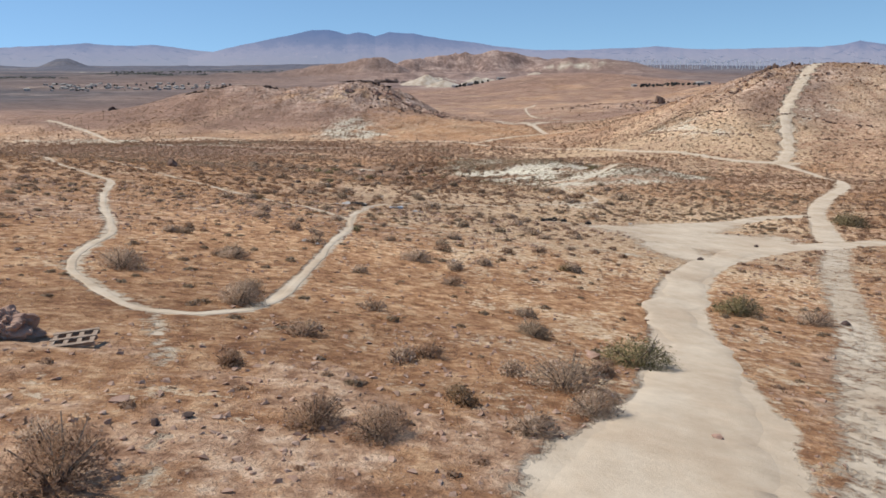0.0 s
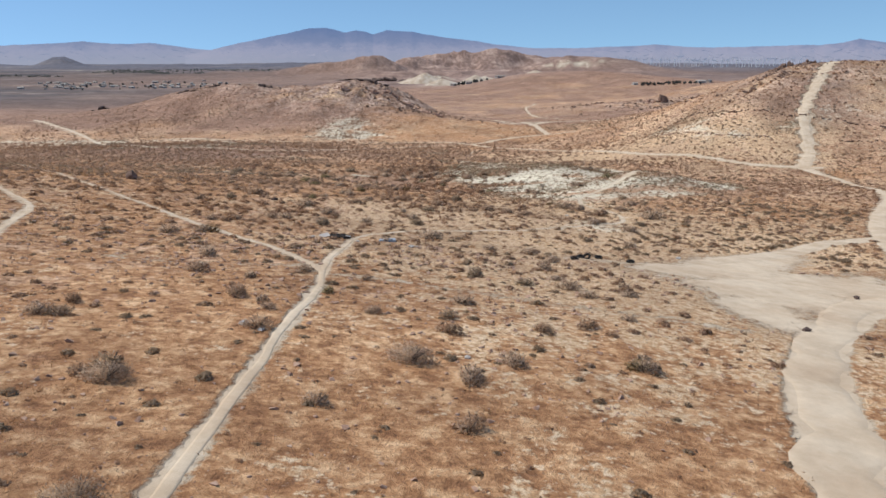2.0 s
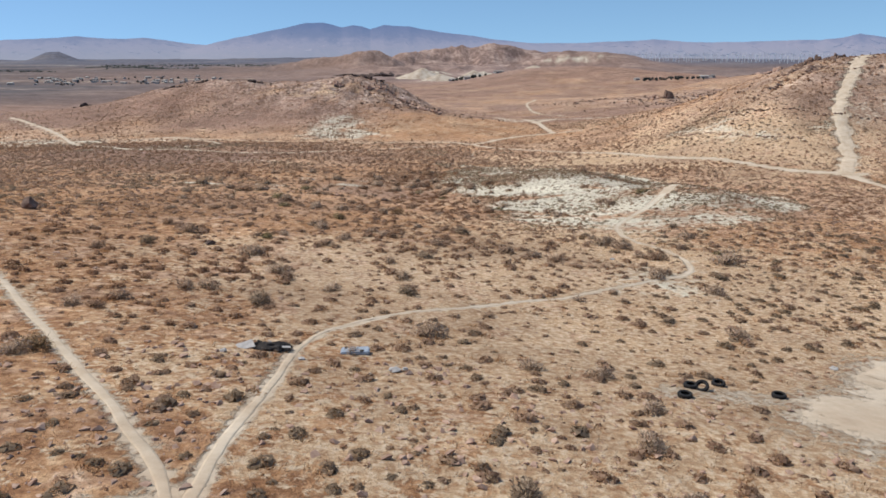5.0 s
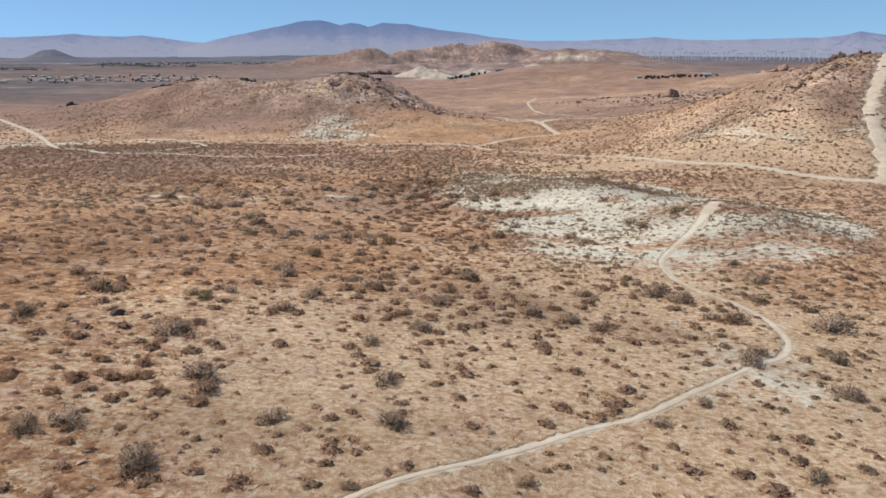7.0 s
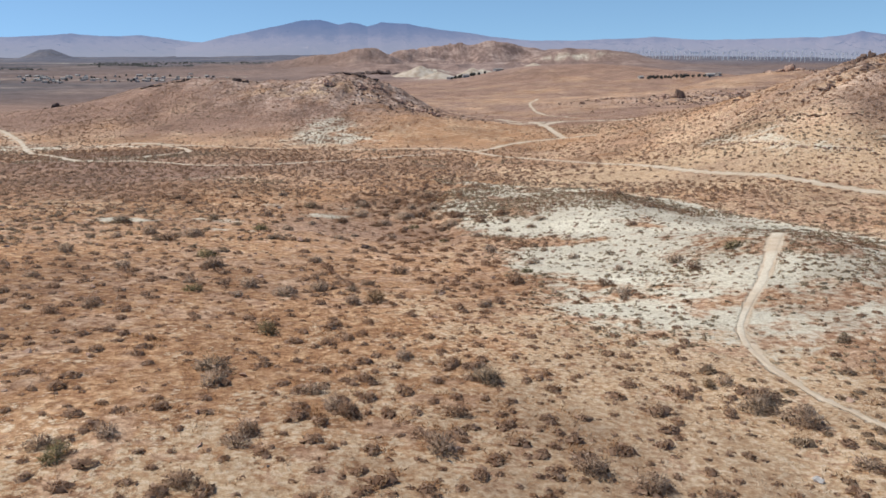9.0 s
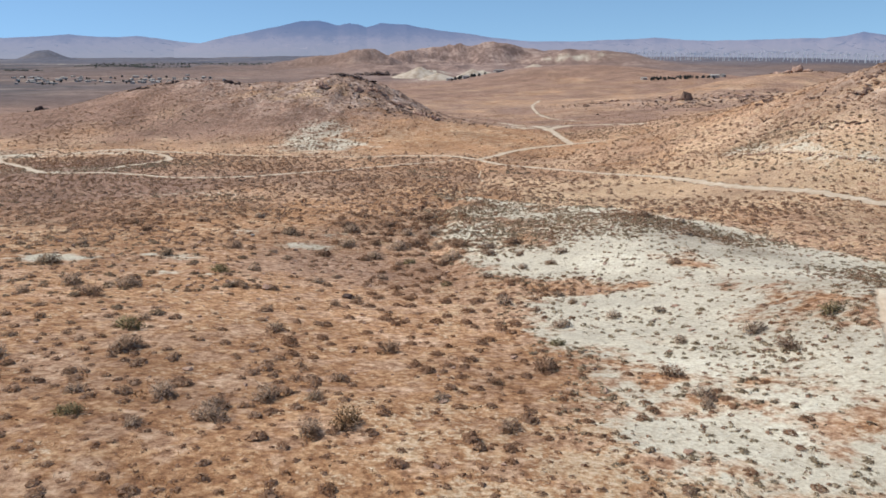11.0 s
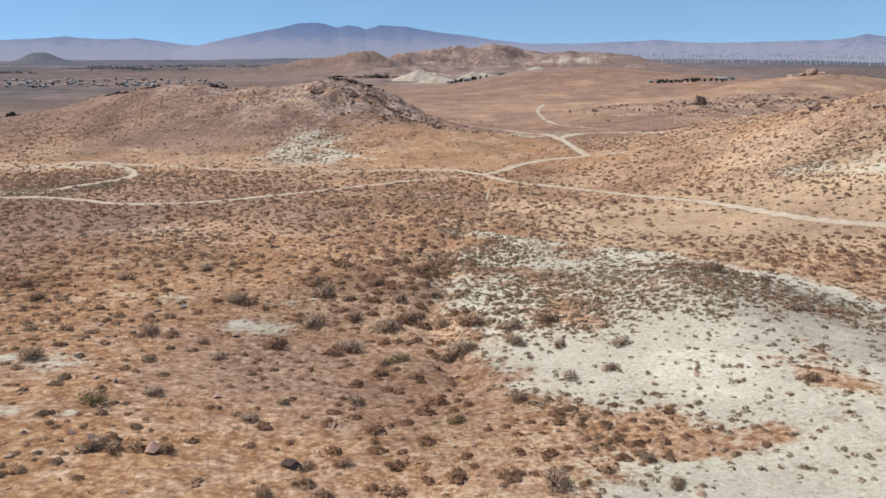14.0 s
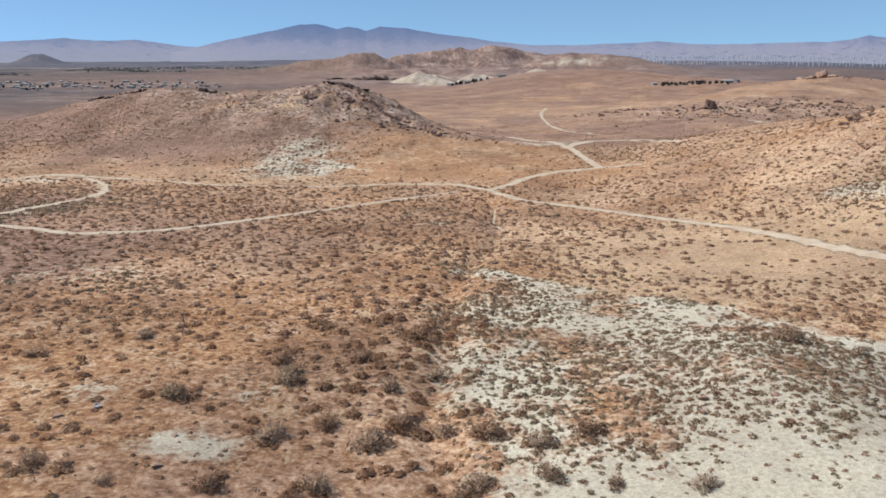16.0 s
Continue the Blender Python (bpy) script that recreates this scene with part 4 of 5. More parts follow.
def hill_brush():
    """Thin brush over the flanks of the rocky hill, the far slope and the flats below them."""
    rng = np.random.default_rng(19)
    n = 60000
    x, y = rng.uniform(-330, 330, n), rng.uniform(428, 900, n)
    d = 0.7 * blob(x, y, -190, 530, 60, 60) + 0.14 * blob(x, y, -100, 560, 60, 60) + 1.0 * blob(x, y, -54, 476, 20, 28) + 1.0 * blob(x, y, 100, 475, 34, 28) + 0.2 * blob(x, y, -45, 620, 30, 22) + 0.05
    d = d * np.clip(0.9 + 1.9 * fbm(x, y, 26, 4, 201, 0.6), 0, 2) * np.clip(1.2 - 0.9 * blob(x, y, 20, 500, 36, 36), 0, 1)
    keep = (rng.random(n) < d) & (worn_mask(x, y) < 0.2) & (np.abs(x) < 0.66 * y)
    x, y = x[keep], y[keep]
    r = 0.78 * (0.55 + 0.9 * rng.random(len(x)) ** 2)
    tone = np.clip(0.5 + 0.9 * fbm(x, y, 50, 2, 205) + 0.6 * (rng.random(len(x)) - 0.5), 0, 1)
    brush_cover("brush", x, y, r, tone, (6, 2, 4, 0.55, 0.3, 0.08, 0.95), "sparse dark brush dotted over the far hillsides", BRUSH, seed=21)


hill_brush()


def clay_brush():
    """Small grey plants crowding the clay of the knoll and the pale flats in belts and patches."""
    for n, x0, x1, y0, y1, seed, form in ((32000, 0, 80, 118, 312, 23, (7, 2, 40, 0.6, 0.32, 0.04, 0.55)), (26000, -150, 14, 255, 372, 24, (6, 2, 6, 0.6, 0.3, 0.07, 0.85)), (9000, 82, 140, 262, 350, 26, (6, 2, 6, 0.6, 0.3, 0.07, 0.85))):
        rng = np.random.default_rng(seed)
        x, y = rng.uniform(x0, x1, n), rng.uniform(y0, y1, n)
        p = pale_mask(x, y)
        d = np.clip(0.46 + 1.4 * fbm(x, y, 15, 3, 131) + 0.5 * fbm(x, y, 4, 2, 133) + 0.5 * blob(x, y, 12, 268, 26, 20) + 0.3 * np.clip((178 - y) / 20, 0, 1) - 0.5 * blob(x, y, 30, 202, 14, 15) - 0.25 * blob(x, y, 19, 214, 4, 8) + 0.3 * blob(x, y, 9, 215, 5, 18), 0.10, 0.95)
        keep = (rng.random(n) < d) & (p > 0.25) & (worn_mask(x, y) < 0.25) & ~((x0 < 0) & (x > 0) & (y < 312))
        x, y = x[keep], y[keep]
        r = (0.17 + 0.0010 * y) * (0.5 + 0.9 * rng.random(len(x)) ** 2)
        tone = np.clip(0.45 + 0.6 * fbm(x, y, 12, 2, 207) + 0.7 * (rng.random(len(x)) - 0.5), 0, 1)
        brush_cover("brush", x, y, r, tone, form, "small grey plants crowding the pale clay", SAGE, seed=seed + 2)


clay_brush()


def grass_tufts():
    """Low matted tufts of dry grass, hardly ankle high."""
    x, y, rng = scatter(8, 140, 0.60, 9, 4)
    g = grass_mask(x, y) + 0.5 * fbm(x, y, 3.5, 2, 121)
    keep = (rng.random(len(x)) < np.clip(0.9 * g - 0.25, 0, 0.6)) & (worn_mask(x, y) < 0.2) & (pale_mask(x, y) < 0.5)
    x, y = x[keep], y[keep]
    r = (0.20 + 0.0015 * y) * (0.6 + 0.9 * rng.random(len(x)))
    tone = np.full(len(x), 0.35)
    brush_cover("dry_grass", x, y, r, tone, (0, 0, 20, 0.14, 0.34, 0.035), "straw-orange dry grass tufts on the slope", STRAW, seed=9, category="grass", upright=1.6)


small_brush()
grass_tufts()


# ---- things ----
def part(name, bm, mat, parent=None, label="", smooth=False):
    mesh = bpy.data.meshes.new(name)
    bm.to_mesh(mesh)
    bm.free()
    mesh.materials.append(mat)
    if smooth:
        mesh.shade_smooth()
    ob = new(name, mesh)
    ob.parent = parent
    return tagged(ob, label)


def part_np(name, verts, faces, mat, parent=None, label="", mound=False):
    mesh = bpy.data.meshes.new(name)
    fill_mesh(mesh, verts, faces)
    if mound:
        nrm = np.asarray(verts) + np.array([0, 0, 0.3]) + np.random.default_rng(8).normal(size=np.shape(verts)) * 0.3
        nrm /= np.linalg.norm(nrm, axis=1)[:, None]
        mesh.shade_smooth()
        mesh.normals_split_custom_set_from_vertices(nrm.tolist())
    mesh.materials.append(mat)
    ob = new(name, mesh)
    ob.parent = parent
    return tagged(ob, label)


def at_ground(x, y, turn=0.0, size=1.0, sink=0.0):
    return pose(x, y, float(ground_z(x, y)) - sink, 0, 0, turn) @ Matrix.Scale(size, 4)


def slivers(rng, count, spread, length, width, base=0.12):
    """Thin upright twigs fanning out of a bush's foot."""
    d = rng.normal(size=(count, 3))
    d[:, 2] = np.abs(d[:, 2]) * 0.8 + 0.25
    d /= np.linalg.norm(d, axis=1)[:, None]
    start = d * (spread * np.sqrt(rng.random(count)))[:, None]
    start[:, 2] *= 0.7
    bend = d + 0.45 * rng.normal(size=(count, 3))
    bend /= np.linalg.norm(bend, axis=1)[:, None]
    end = start + bend * (length * (0.5 + rng.random(count)))[:, None]
    end[:, 2] = np.maximum(end[:, 2], 0.02)
    u = np.cross(bend, rng.normal(size=(count, 3)))
    u /= np.linalg.norm(u, axis=1)[:, None] + 1e-9
    w = (width * (0.6 + 0.8 * rng.random(count)))[:, None]
    return np.stack([start - u * w, start + u * w, end], 1).reshape(-1, 3)


def make_bush(seed, leaf, label, airy, fine=1.0):
    """Bush of radius 1: woody stems and a crown of twigs and small leaf clumps."""
    rng = np.random.default_rng(seed)
    root = tagged(new("bush"), label, "shrub", "desert bushes")
    bm = bmesh.new()
    for _ in range(11):
        a, out, up = rng.random() * 2 * np.pi, 0.45 + 0.4 * rng.random(), 0.45 + 0.3 * rng.random()
        pts = [Vector((0.06 * math.cos(a), 0.06 * math.sin(a), -0.08)), Vector((0.4 * out * math.cos(a), 0.4 * out * math.sin(a), 0.35 * up)), Vector((out * math.cos(a + 0.3), out * math.sin(a + 0.3), up))]
        rings = []
        for p, r in zip(pts, (0.035, 0.024, 0.008)):
            rings.append([bm.verts.new(p + Vector((r * math.cos(k * 2.1), r * math.sin(k * 2.1), 0))) for k in range(3)])
        for lo, hi in zip(rings[:-1], rings[1:]):
            for k in range(3):
                bm.faces.new((lo[k], lo[(k + 1) % 3], hi[(k + 1) % 3], hi[k]))
    part("woody_base", bm, STEM, root)
    n = 320 if airy else 460
    tri = np.concatenate([slivers(rng, int(330 * fine ** 2), 0.8, 0.30 / fine ** 0.6, 0.012 / fine), shrub_cloud(rng, int(n * fine ** 2), 0.66, 0.065 / fine, False), shrub_cloud(rng, int(n * fine / 4), 0.45, 0.13 / fine, False) * np.array([0.72, 0.72, 0.8])])
    lop = 1 + 0.28 * np.sin(2 * np.arctan2(tri[:, 1], tri[:, 0]) + rng.random() * 6)
    tri[:, :2] *= lop[:, None]
    part_np("foliage", tri, np.arange(len(tri)).reshape(-1, 3), leaf, root, mound=True)
    return root


BUSH_KINDS = [
    ("grey dry desert bush with bare twigs", BUSH, True), ("brown dead brush mound on gravelly soil", BUSH, False), ("grey-brown twiggy bush in dry grass", BUSH, True),
    ("dense dusty brown desert bush", BUSH, False), ("olive-green creosote bush beside pale dirt", CREOSOTE, False), ("sparse olive creosote bush on dry slope", CREOSOTE, True),
    ("large dense grey bush with fine dead twigs", BUSH, False), ("large olive-green bush beside the road", CREOSOTE, False), ("wide low grey-brown brush mound", BUSH, True),
]
bush_stock = {}


def place_bush(x, y, width, kind, turn):
    r = max(0.28, width * 0.57)
    m = at_ground(x, y, turn, r, 0.02)
    if kind not in bush_stock:
        label, leaf, airy = BUSH_KINDS[kind]
        bush_stock[kind] = make_bush(40 + kind, leaf, label, airy, 2.0 if kind > 5 else 1.0)
        bush_stock[kind].matrix_basis = m
        return
    first = bush_stock[kind]
    keep = first.scale.copy()
    first.scale = (1, 1, 1)
    copy_thing(first, m)
    first.scale = keep


# the largest bushes: x, y, width
ROAD_BUSHES = [(3.9, 19.5, 2.3), (4.3, 17.3, 1.6), (2.3, 15.2, 1.2), (4.1, 27.3, 1.5), (20.4, 35.5, 2.0), (-6.4, 10.5, 2.2), (-7.4, 12.0, 1.2), (-2.8, 14.5, 1.5), (-1.3, 14.2, 1.5), (-15.1, 33.0, 2.5), (-8.0, 27.7, 2.0), (-4.6, 23.3, 1.3), (-2.7, 29.0, 1.2), (-1.1, 20.9, 1.2), (-5.9, 18.8, 1.0), (5.6, 21.8, 1.2), (-11.6, 39.1, 1.3), (4.2, 31.0, 1.1), (-1.2, 42.9, 1.9), (9.0, 44.3, 1.4), (2.4, 20.6, 1.0), (-8.4, 30.0, 1.5), (-11.2, 38.0, 1.5), (-4.2, 37.7, 1.0), (-17.1, 44.7, 1.2)]
FORK_BUSHES = [(0.5, 50.0, 1.1), (1.4, 53.4, 1.3), (-3.3, 49.7, 0.9), (5.2, 48.8, 1.1), (0.5, 47.5, 1.2), (8.4, 59.2, 1.6), (9.2, 57.0, 1.2), (5.6, 59.6, 1.2), (7.9, 65.9, 1.4), (4.6, 75.0, 1.3), (8.0, 74.4, 1.3), (-0.5, 80.2, 2.0), (-10.7, 55.0, 0.9), (-8.2, 57.9, 1.2), (-7.9, 45.3, 1.3), (-8.2, 48.5, 0.9), (7.6, 49.9, 1.2), (10.3, 51.9, 0.9)]
SLOPE_BUSHES = [(-12.2, 95.3, 2.2), (-2.7, 95.8, 1.7), (29.8, 110.9, 3.2), (21.3, 104.6, 1.4), (26.2, 103.8, 1.6), (23.1, 97.6, 1.8), (15.9, 87.5, 1.2), (3.4, 85.7, 0.9), (11.9, 108.8, 1.6), (-9.3, 112.2, 1.4), (-0.9, 106.0, 1.6), (-15.6, 88.8, 1.6), (-13.5, 122.6, 2.0), (-24.3, 111.0, 2.2), (-16.9, 88.0, 1.6), (10.8, 92.4, 1.1), (7.3, 111.7, 1.9), (-10.5, 108.4, 1.5), (9.8, 110.3, 1.6), (-9.2, 113.6, 1.4), (-15.2, 112.3, 1.4), (-12.7, 120.3, 2.0), (3.3, 123.1, 2.1), (-5.5, 117.3, 1.4), (-7.0, 119.5, 1.4), (-17.6, 110.9, 1.3), (20.2, 121.8, 1.9)]
WASH_BUSHES = [(-5.2, 222.1, 3.6), (3.8, 215.4, 3.2), (1.6, 225.6, 2.9), (-2.6, 226.4, 2.9), (9.9, 221.3, 2.5), (9.7, 215.9, 2.7), (-8.8, 215.0, 3.0), (-17.1, 214.4, 2.7), (-15.1, 237.9, 3.0), (-1.3, 250.7, 3.6), (-7.8, 242.6, 3.0), (-4.1, 234.3, 2.8), (-9.4, 225.8, 2.8), (20.9, 212.8, 2.3), (-16.8, 241.9, 3.0), (0.7, 239.0, 2.9)]
KNOLL_BUSHES = [(-13.5, 144.3, 2.1), (-11.1, 148.6, 2.2), (-6.8, 153.6, 1.5), (0.6, 149.9, 1.3), (19.6, 176.1, 1.9), (24.8, 176.7, 1.6), (-17.3, 142.5, 1.4), (-7.9, 149.0, 1.4), (4.9, 154.1, 1.3), (19.1, 156.1, 2.0), (-27.1, 168.4, 1.5), (-10.9, 182.1, 1.6), (-14.9, 194.6, 1.9), (-13.0, 198.8, 1.3), (-21.8, 209.6, 1.6), (-19.1, 187.4, 1.5), (-6.6, 199.7, 1.9), (-4.8, 210.9, 1.6), (-23.7, 187.3, 1.7), (15.9, 187.2, 1.5), (7.9, 199.7, 1.9), (18.0, 206.0, 1.7), (-6.2, 187.2, 1.4), (-8.9, 186.6, 1.3), (13.7, 204.5, 2.0), (-10.1, 213.1, 1.6), (16.7, 183.2, 1.4), (-21.1, 228.4, 1.4), (14.4, 214.0, 1.9), (-24.9, 214.3, 1.5)]
GREEN_BUSHES = [(7.4, 24.0, 2.4), (16.6, 36.4, 2.4), (55.5, 91.5, 4.4), (8.6, 44.4, 1.1), (-16.4, 110.0, 1.5)]


def all_bushes():
    rng = random.Random(5)
    for group in (ROAD_BUSHES, FORK_BUSHES, SLOPE_BUSHES, KNOLL_BUSHES, WASH_BUSHES):
        for x, y, w in group:
            place_bush(x, y, w, rng.choice((6, 8)) if w > 1.4 and y < 48 else rng.choice((0, 1, 2, 3)), rng.uniform(0, 360))
    for x, y, w in GREEN_BUSHES:
        place_bush(x, y, w, 7 if w > 2 else rng.choice((4, 5)), rng.uniform(0, 360))
    count = 0
    while count < 110:
        y = rng.uniform(14, 250)
        x = rng.uniform(-1, 1) * (7 + 0.22 * y)
        at = np.array([x]), np.array([y])
        if worn_mask(*at)[0] > 0.05 or rng.random() > brush_density(*at)[0] + 0.15 or pale_mask(*at)[0] > 0.9:
            continue
        place_bush(x, y, (0.55 + 0.0075 * y) * rng.uniform(0.8, 1.6), rng.choice((0, 1, 2, 3, 1, 3, 5)), rng.uniform(0, 360))
        count += 1


all_bushes()


# ---- stones ----
def rock_bm(rng, sx, sy, sz, points=16, sink=0.25):
    """An angular stone, cut like a broken block, its foot below the ground."""
    bm = bmesh.new()
    for _ in range(points):
        d = Vector((rng.gauss(0, 1), rng.gauss(0, 1), rng.gauss(0, 1))).normalized()
        k = rng.uniform(0.8, 1.1)
        bm.verts.new((d.x * sx * k, d.y * sy * k, (d.z * 0.5 + 0.5 - sink) * sz * k))
    out = bmesh.ops.convex_hull(bm, input=bm.verts)
    bmesh.ops.delete(bm, geom=[v for v in out["geom_interior"] if isinstance(v, bmesh.types.BMVert)], context="VERTS")
    return bm


def boulder(x, y, sx, sy, sz, mat, label, seed, points=22, name="boulder", category="rock"):
    ob = part(name, rock_bm(random.Random(seed), sx, sy, sz, points), mat)
    ob.matrix_basis = at_ground(x, y, seed * 47 % 360)
    return tagged(ob, label, category)


def outcrop(x, y, length, depth, height, count, mat, label, seed, turn=0.0, name="rock_outcrop"):
    """Broken blocks heaped along a line, the tallest in the middle."""
    rng = random.Random(seed)
    root = tagged(new(name), label, "rock outcrop")
    root.matrix_basis = at_ground(x, y)
    z0 = float(ground_z(x, y))
    c, s = math.cos(radians(turn)), math.sin(radians(turn))
    for _ in range(count):
        u, v = rng.uniform(-0.5, 0.5), rng.uniform(-0.5, 0.5)
        tall = height * (1 - 1.5 * abs(u)) * rng.uniform(0.45, 1.0)
        wide = length / count * rng.uniform(0.9, 2.0)
        px, py = u * length * c - v * depth * s, u * length * s + v * depth * c
        ob = part("block", rock_bm(rng, wide, wide * rng.uniform(0.5, 0.9), max(tall, 0.2 * height), 18), mat, root)
        ob.matrix_basis = pose(px, py, float(ground_z(x + px, y + py)) - z0, rng.uniform(-14, 14), rng.uniform(-14, 14), rng.uniform(0, 360))
    return root


def crag(x, y, sx, sy, sz, mat, label, seed, jag=0.4):
    """A weathered, cracked mass of rock rising out of the soil."""
    bm = bmesh.new()
    bmesh.ops.create_icosphere(bm, subdivisions=5, radius=1)
    shift = Vector((seed * 3.7, seed * 1.3, 0))
    for v in bm.verts:
        p = v.co.copy()
        k = 1 + jag * (abs(noise.noise(p * 1.6 + shift)) * 1.4 - 0.3) - jag * 0.7 * max(0, 0.25 - abs(noise.noise(p * 3.4 + shift))) + 0.10 * noise.noise(p * 9 + shift)
        v.co = Vector((p.x * sx * k, p.y * sy * k, (p.z * k + 0.15) * sz))
    ob = part("rock_outcrop", bm, mat)
    ob.matrix_basis = at_ground(x, y)
    return tagged(ob, label, "rock outcrop")


crag(-12.7, 19.5, 0.95, 0.6, 0.72, PINK_ROCK, "weathered pinkish-grey rock outcrop in dry grass", 3, 0.55)
crag(-13.6, 19.7, 0.6, 0.45, 0.5, PINK_ROCK, "smaller cracked pinkish rock beside an outcrop", 7, 0.5)
boulder(-43.8, 118.5, 0.95, 0.8, 1.7, ROCK, "lone dark brown boulder on the grassy slope", 5)
boulder(-19.9, 187.4, 0.75, 0.55, 0.75, PINK_ROCK, "reddish boulder half sunk in dry soil", 6)
boulder(-9.9, 186.8, 0.9, 0.6, 0.85, DARK_ROCK, "dark reddish boulder on bare soil", 7)
boulder(-7.2, 14.7, 0.26, 0.2, 0.2, PINK_ROCK, "flat pink stone on the gravel", 8, name="stone")
boulder(-5.4, 14.0, 0.16, 0.13, 0.16, DARK_ROCK, "small dark stone on the gravel", 9, name="stone")
boulder(-5.9, 13.5, 0.15, 0.12, 0.2, DARK_ROCK, "small dark stone on the gravel", 10, name="stone")
boulder(7.3, 16.3, 0.17, 0.14, 0.16, PINK_ROCK, "single stone lying on the dirt road", 11, name="stone")
boulder(20.9, 53.4, 0.3, 0.24, 0.3, DARK_ROCK, "dark stone on the road edge", 12, name="stone")
boulder(30.2, 64.0, 0.34, 0.25, 0.3, DARK_ROCK, "dark stone on the trodden clearing", 13, name="stone")
boulder(5.9, 24.4, 0.34, 0.25, 0.34, PINK_ROCK, "reddish stone beside the bushes", 14, name="stone")
boulder(22.4, 36.0, 0.3, 0.24, 0.3, DARK_ROCK, "dark stone beside the sandy track", 15, name="stone")
boulder(-20.4, 104.9, 0.55, 0.4, 0.5, DARK_ROCK, "dark rock on the brushy slope", 16)

# crags of the east ridge
for k, (x, y, l, d, h, n, turn) in enumerate(((166, 358, 15, 6, 5.5, 16, 20), (178, 362, 12, 5, 4.0, 12, 10), (152, 348, 10, 5, 2.6, 12, 30), (141, 338, 9, 5, 1.8, 10, 35), (214, 362, 20, 7, 3.6, 14, 5), (160, 344, 11, 4, 2.2, 10, 25), (138, 395, 12, 6, 3.0, 10, 30), (204, 488, 16, 8, 5.0, 10, 0))):
    outcrop(x, y, l, d, h, n, ROCK, "brown broken crags along the top of the ridge", 60 + k, turn)


def ledge(line, size, mat, label, seed):
    """A broken step of rock following the contour of a slope."""
    rng = random.Random(seed)
    root = tagged(new("rock_ledge"), label, "rock ledge")
    x0, y0 = line[0]
    root.matrix_basis = at_ground(x0, y0)
    z0 = float(ground_z(x0, y0))
    for (ax, ay), (bx, by) in zip(line[:-1], line[1:]):
        for _ in range(int(math.dist((ax, ay), (bx, by)) / (size * 1.25))):
            t = rng.random()
            px, py = ax + (bx - ax) * t + rng.gauss(0, size * 0.7), ay + (by - ay) * t + rng.gauss(0, size * 0.7)
            wide = size * rng.uniform(0.5, 1.3)
            ob = part("block", rock_bm(rng, wide, wide * 0.6, size * rng.uniform(0.5, 1.0), 12), mat, root)
            ob.matrix_basis = pose(px - x0, py - y0, float(ground_z(px, py)) - z0, rng.uniform(-10, 10), rng.uniform(-10, 10), rng.uniform(0, 360))


ledge([(104, 345), (118.7, 326.8), (122.3, 310.5), (141.3, 295.2), (153, 291.4), (172.7, 279.3)], 0.9, ROCK, "low brown ledge of broken rock across the ridge", 71)
ledge([(96, 322), (104, 303), (112, 288), (126, 283)], 0.7, PINK_ROCK, "pale pinkish ledge of rock on the ridge flank", 72)
ledge([(148, 272), (156, 270), (165, 267)], 0.8, ROCK, "low brown rocks across the foot of the ridge", 73)
# the rocky hill: dark caps and pale ledges
for k, (x, y, l, d, h, n, turn) in enumerate(((-146, 652, 16, 8, 5.0, 12, 0), (-186, 640, 12, 8, 4.5, 8, 20), (-206, 628, 16, 8, 3.5, 8, 10), (-52, 640, 30, 8, 4.0, 14, 0), (-284, 636, 12, 8, 5.0, 7, 15))):
    outcrop(x, y, l, d, h, n, DARK_ROCK, "dark varnished boulders capping the hill", 80 + k, turn)
for k, (x, y, l, d, h, n, turn) in enumerate(((-34, 604, 16, 8, 6.0, 14, -20), (-19, 592, 14, 7, 5.0, 12, -35), (-5, 566, 14, 6, 4.5, 12, -50), (-46, 596, 14, 7, 4.5, 10, 0), (-72, 600, 18, 8, 3.5, 10, 10), (4, 550, 12, 5, 4.0, 10, -55))):
    outcrop(x, y, l, d, h, n, PINK_ROCK, "pinkish weathered rock ledges on the hillside", 90 + k, turn)
# the lone crag across the wash and the rocks about it
outcrop(249, 800, 13, 7, 15, 6, ROCK, "tall lone crag of dark brown rock", 110, 0)
outcrop(241, 799, 16, 7, 6, 8, PINK_ROCK, "broken shoulder of rock below a tall crag", 111, 0)
for k, (x, y, l, d, h, n) in enumerate(((236, 808, 16, 6, 5, 8), (285, 812, 14, 6, 4, 7), (312, 808, 30, 8, 5, 10), (340, 815, 24, 8, 5, 9), (180, 820, 20, 8, 4, 7), (150, 800, 10, 6, 3.5, 5), (395, 850, 18, 9, 8, 7))):
    outcrop(x, y, l, d, h, n, PINK_ROCK, "reddish-brown rocks strewn over the far slope", 120 + k, 0)
outcrop(480, 1050, 46, 16, 15, 12, PINK_ROCK, "reddish crags on the far ridge", 130, 0)
outcrop(-130, 2150, 150, 30, 20, 14, DARK_ROCK, "dark rocky ridge far out in the valley", 131, 0)
outcrop(-255, 2180, 60, 20, 10, 7, DARK_ROCK, "dark rocks at the end of the valley ridge", 132, 0)


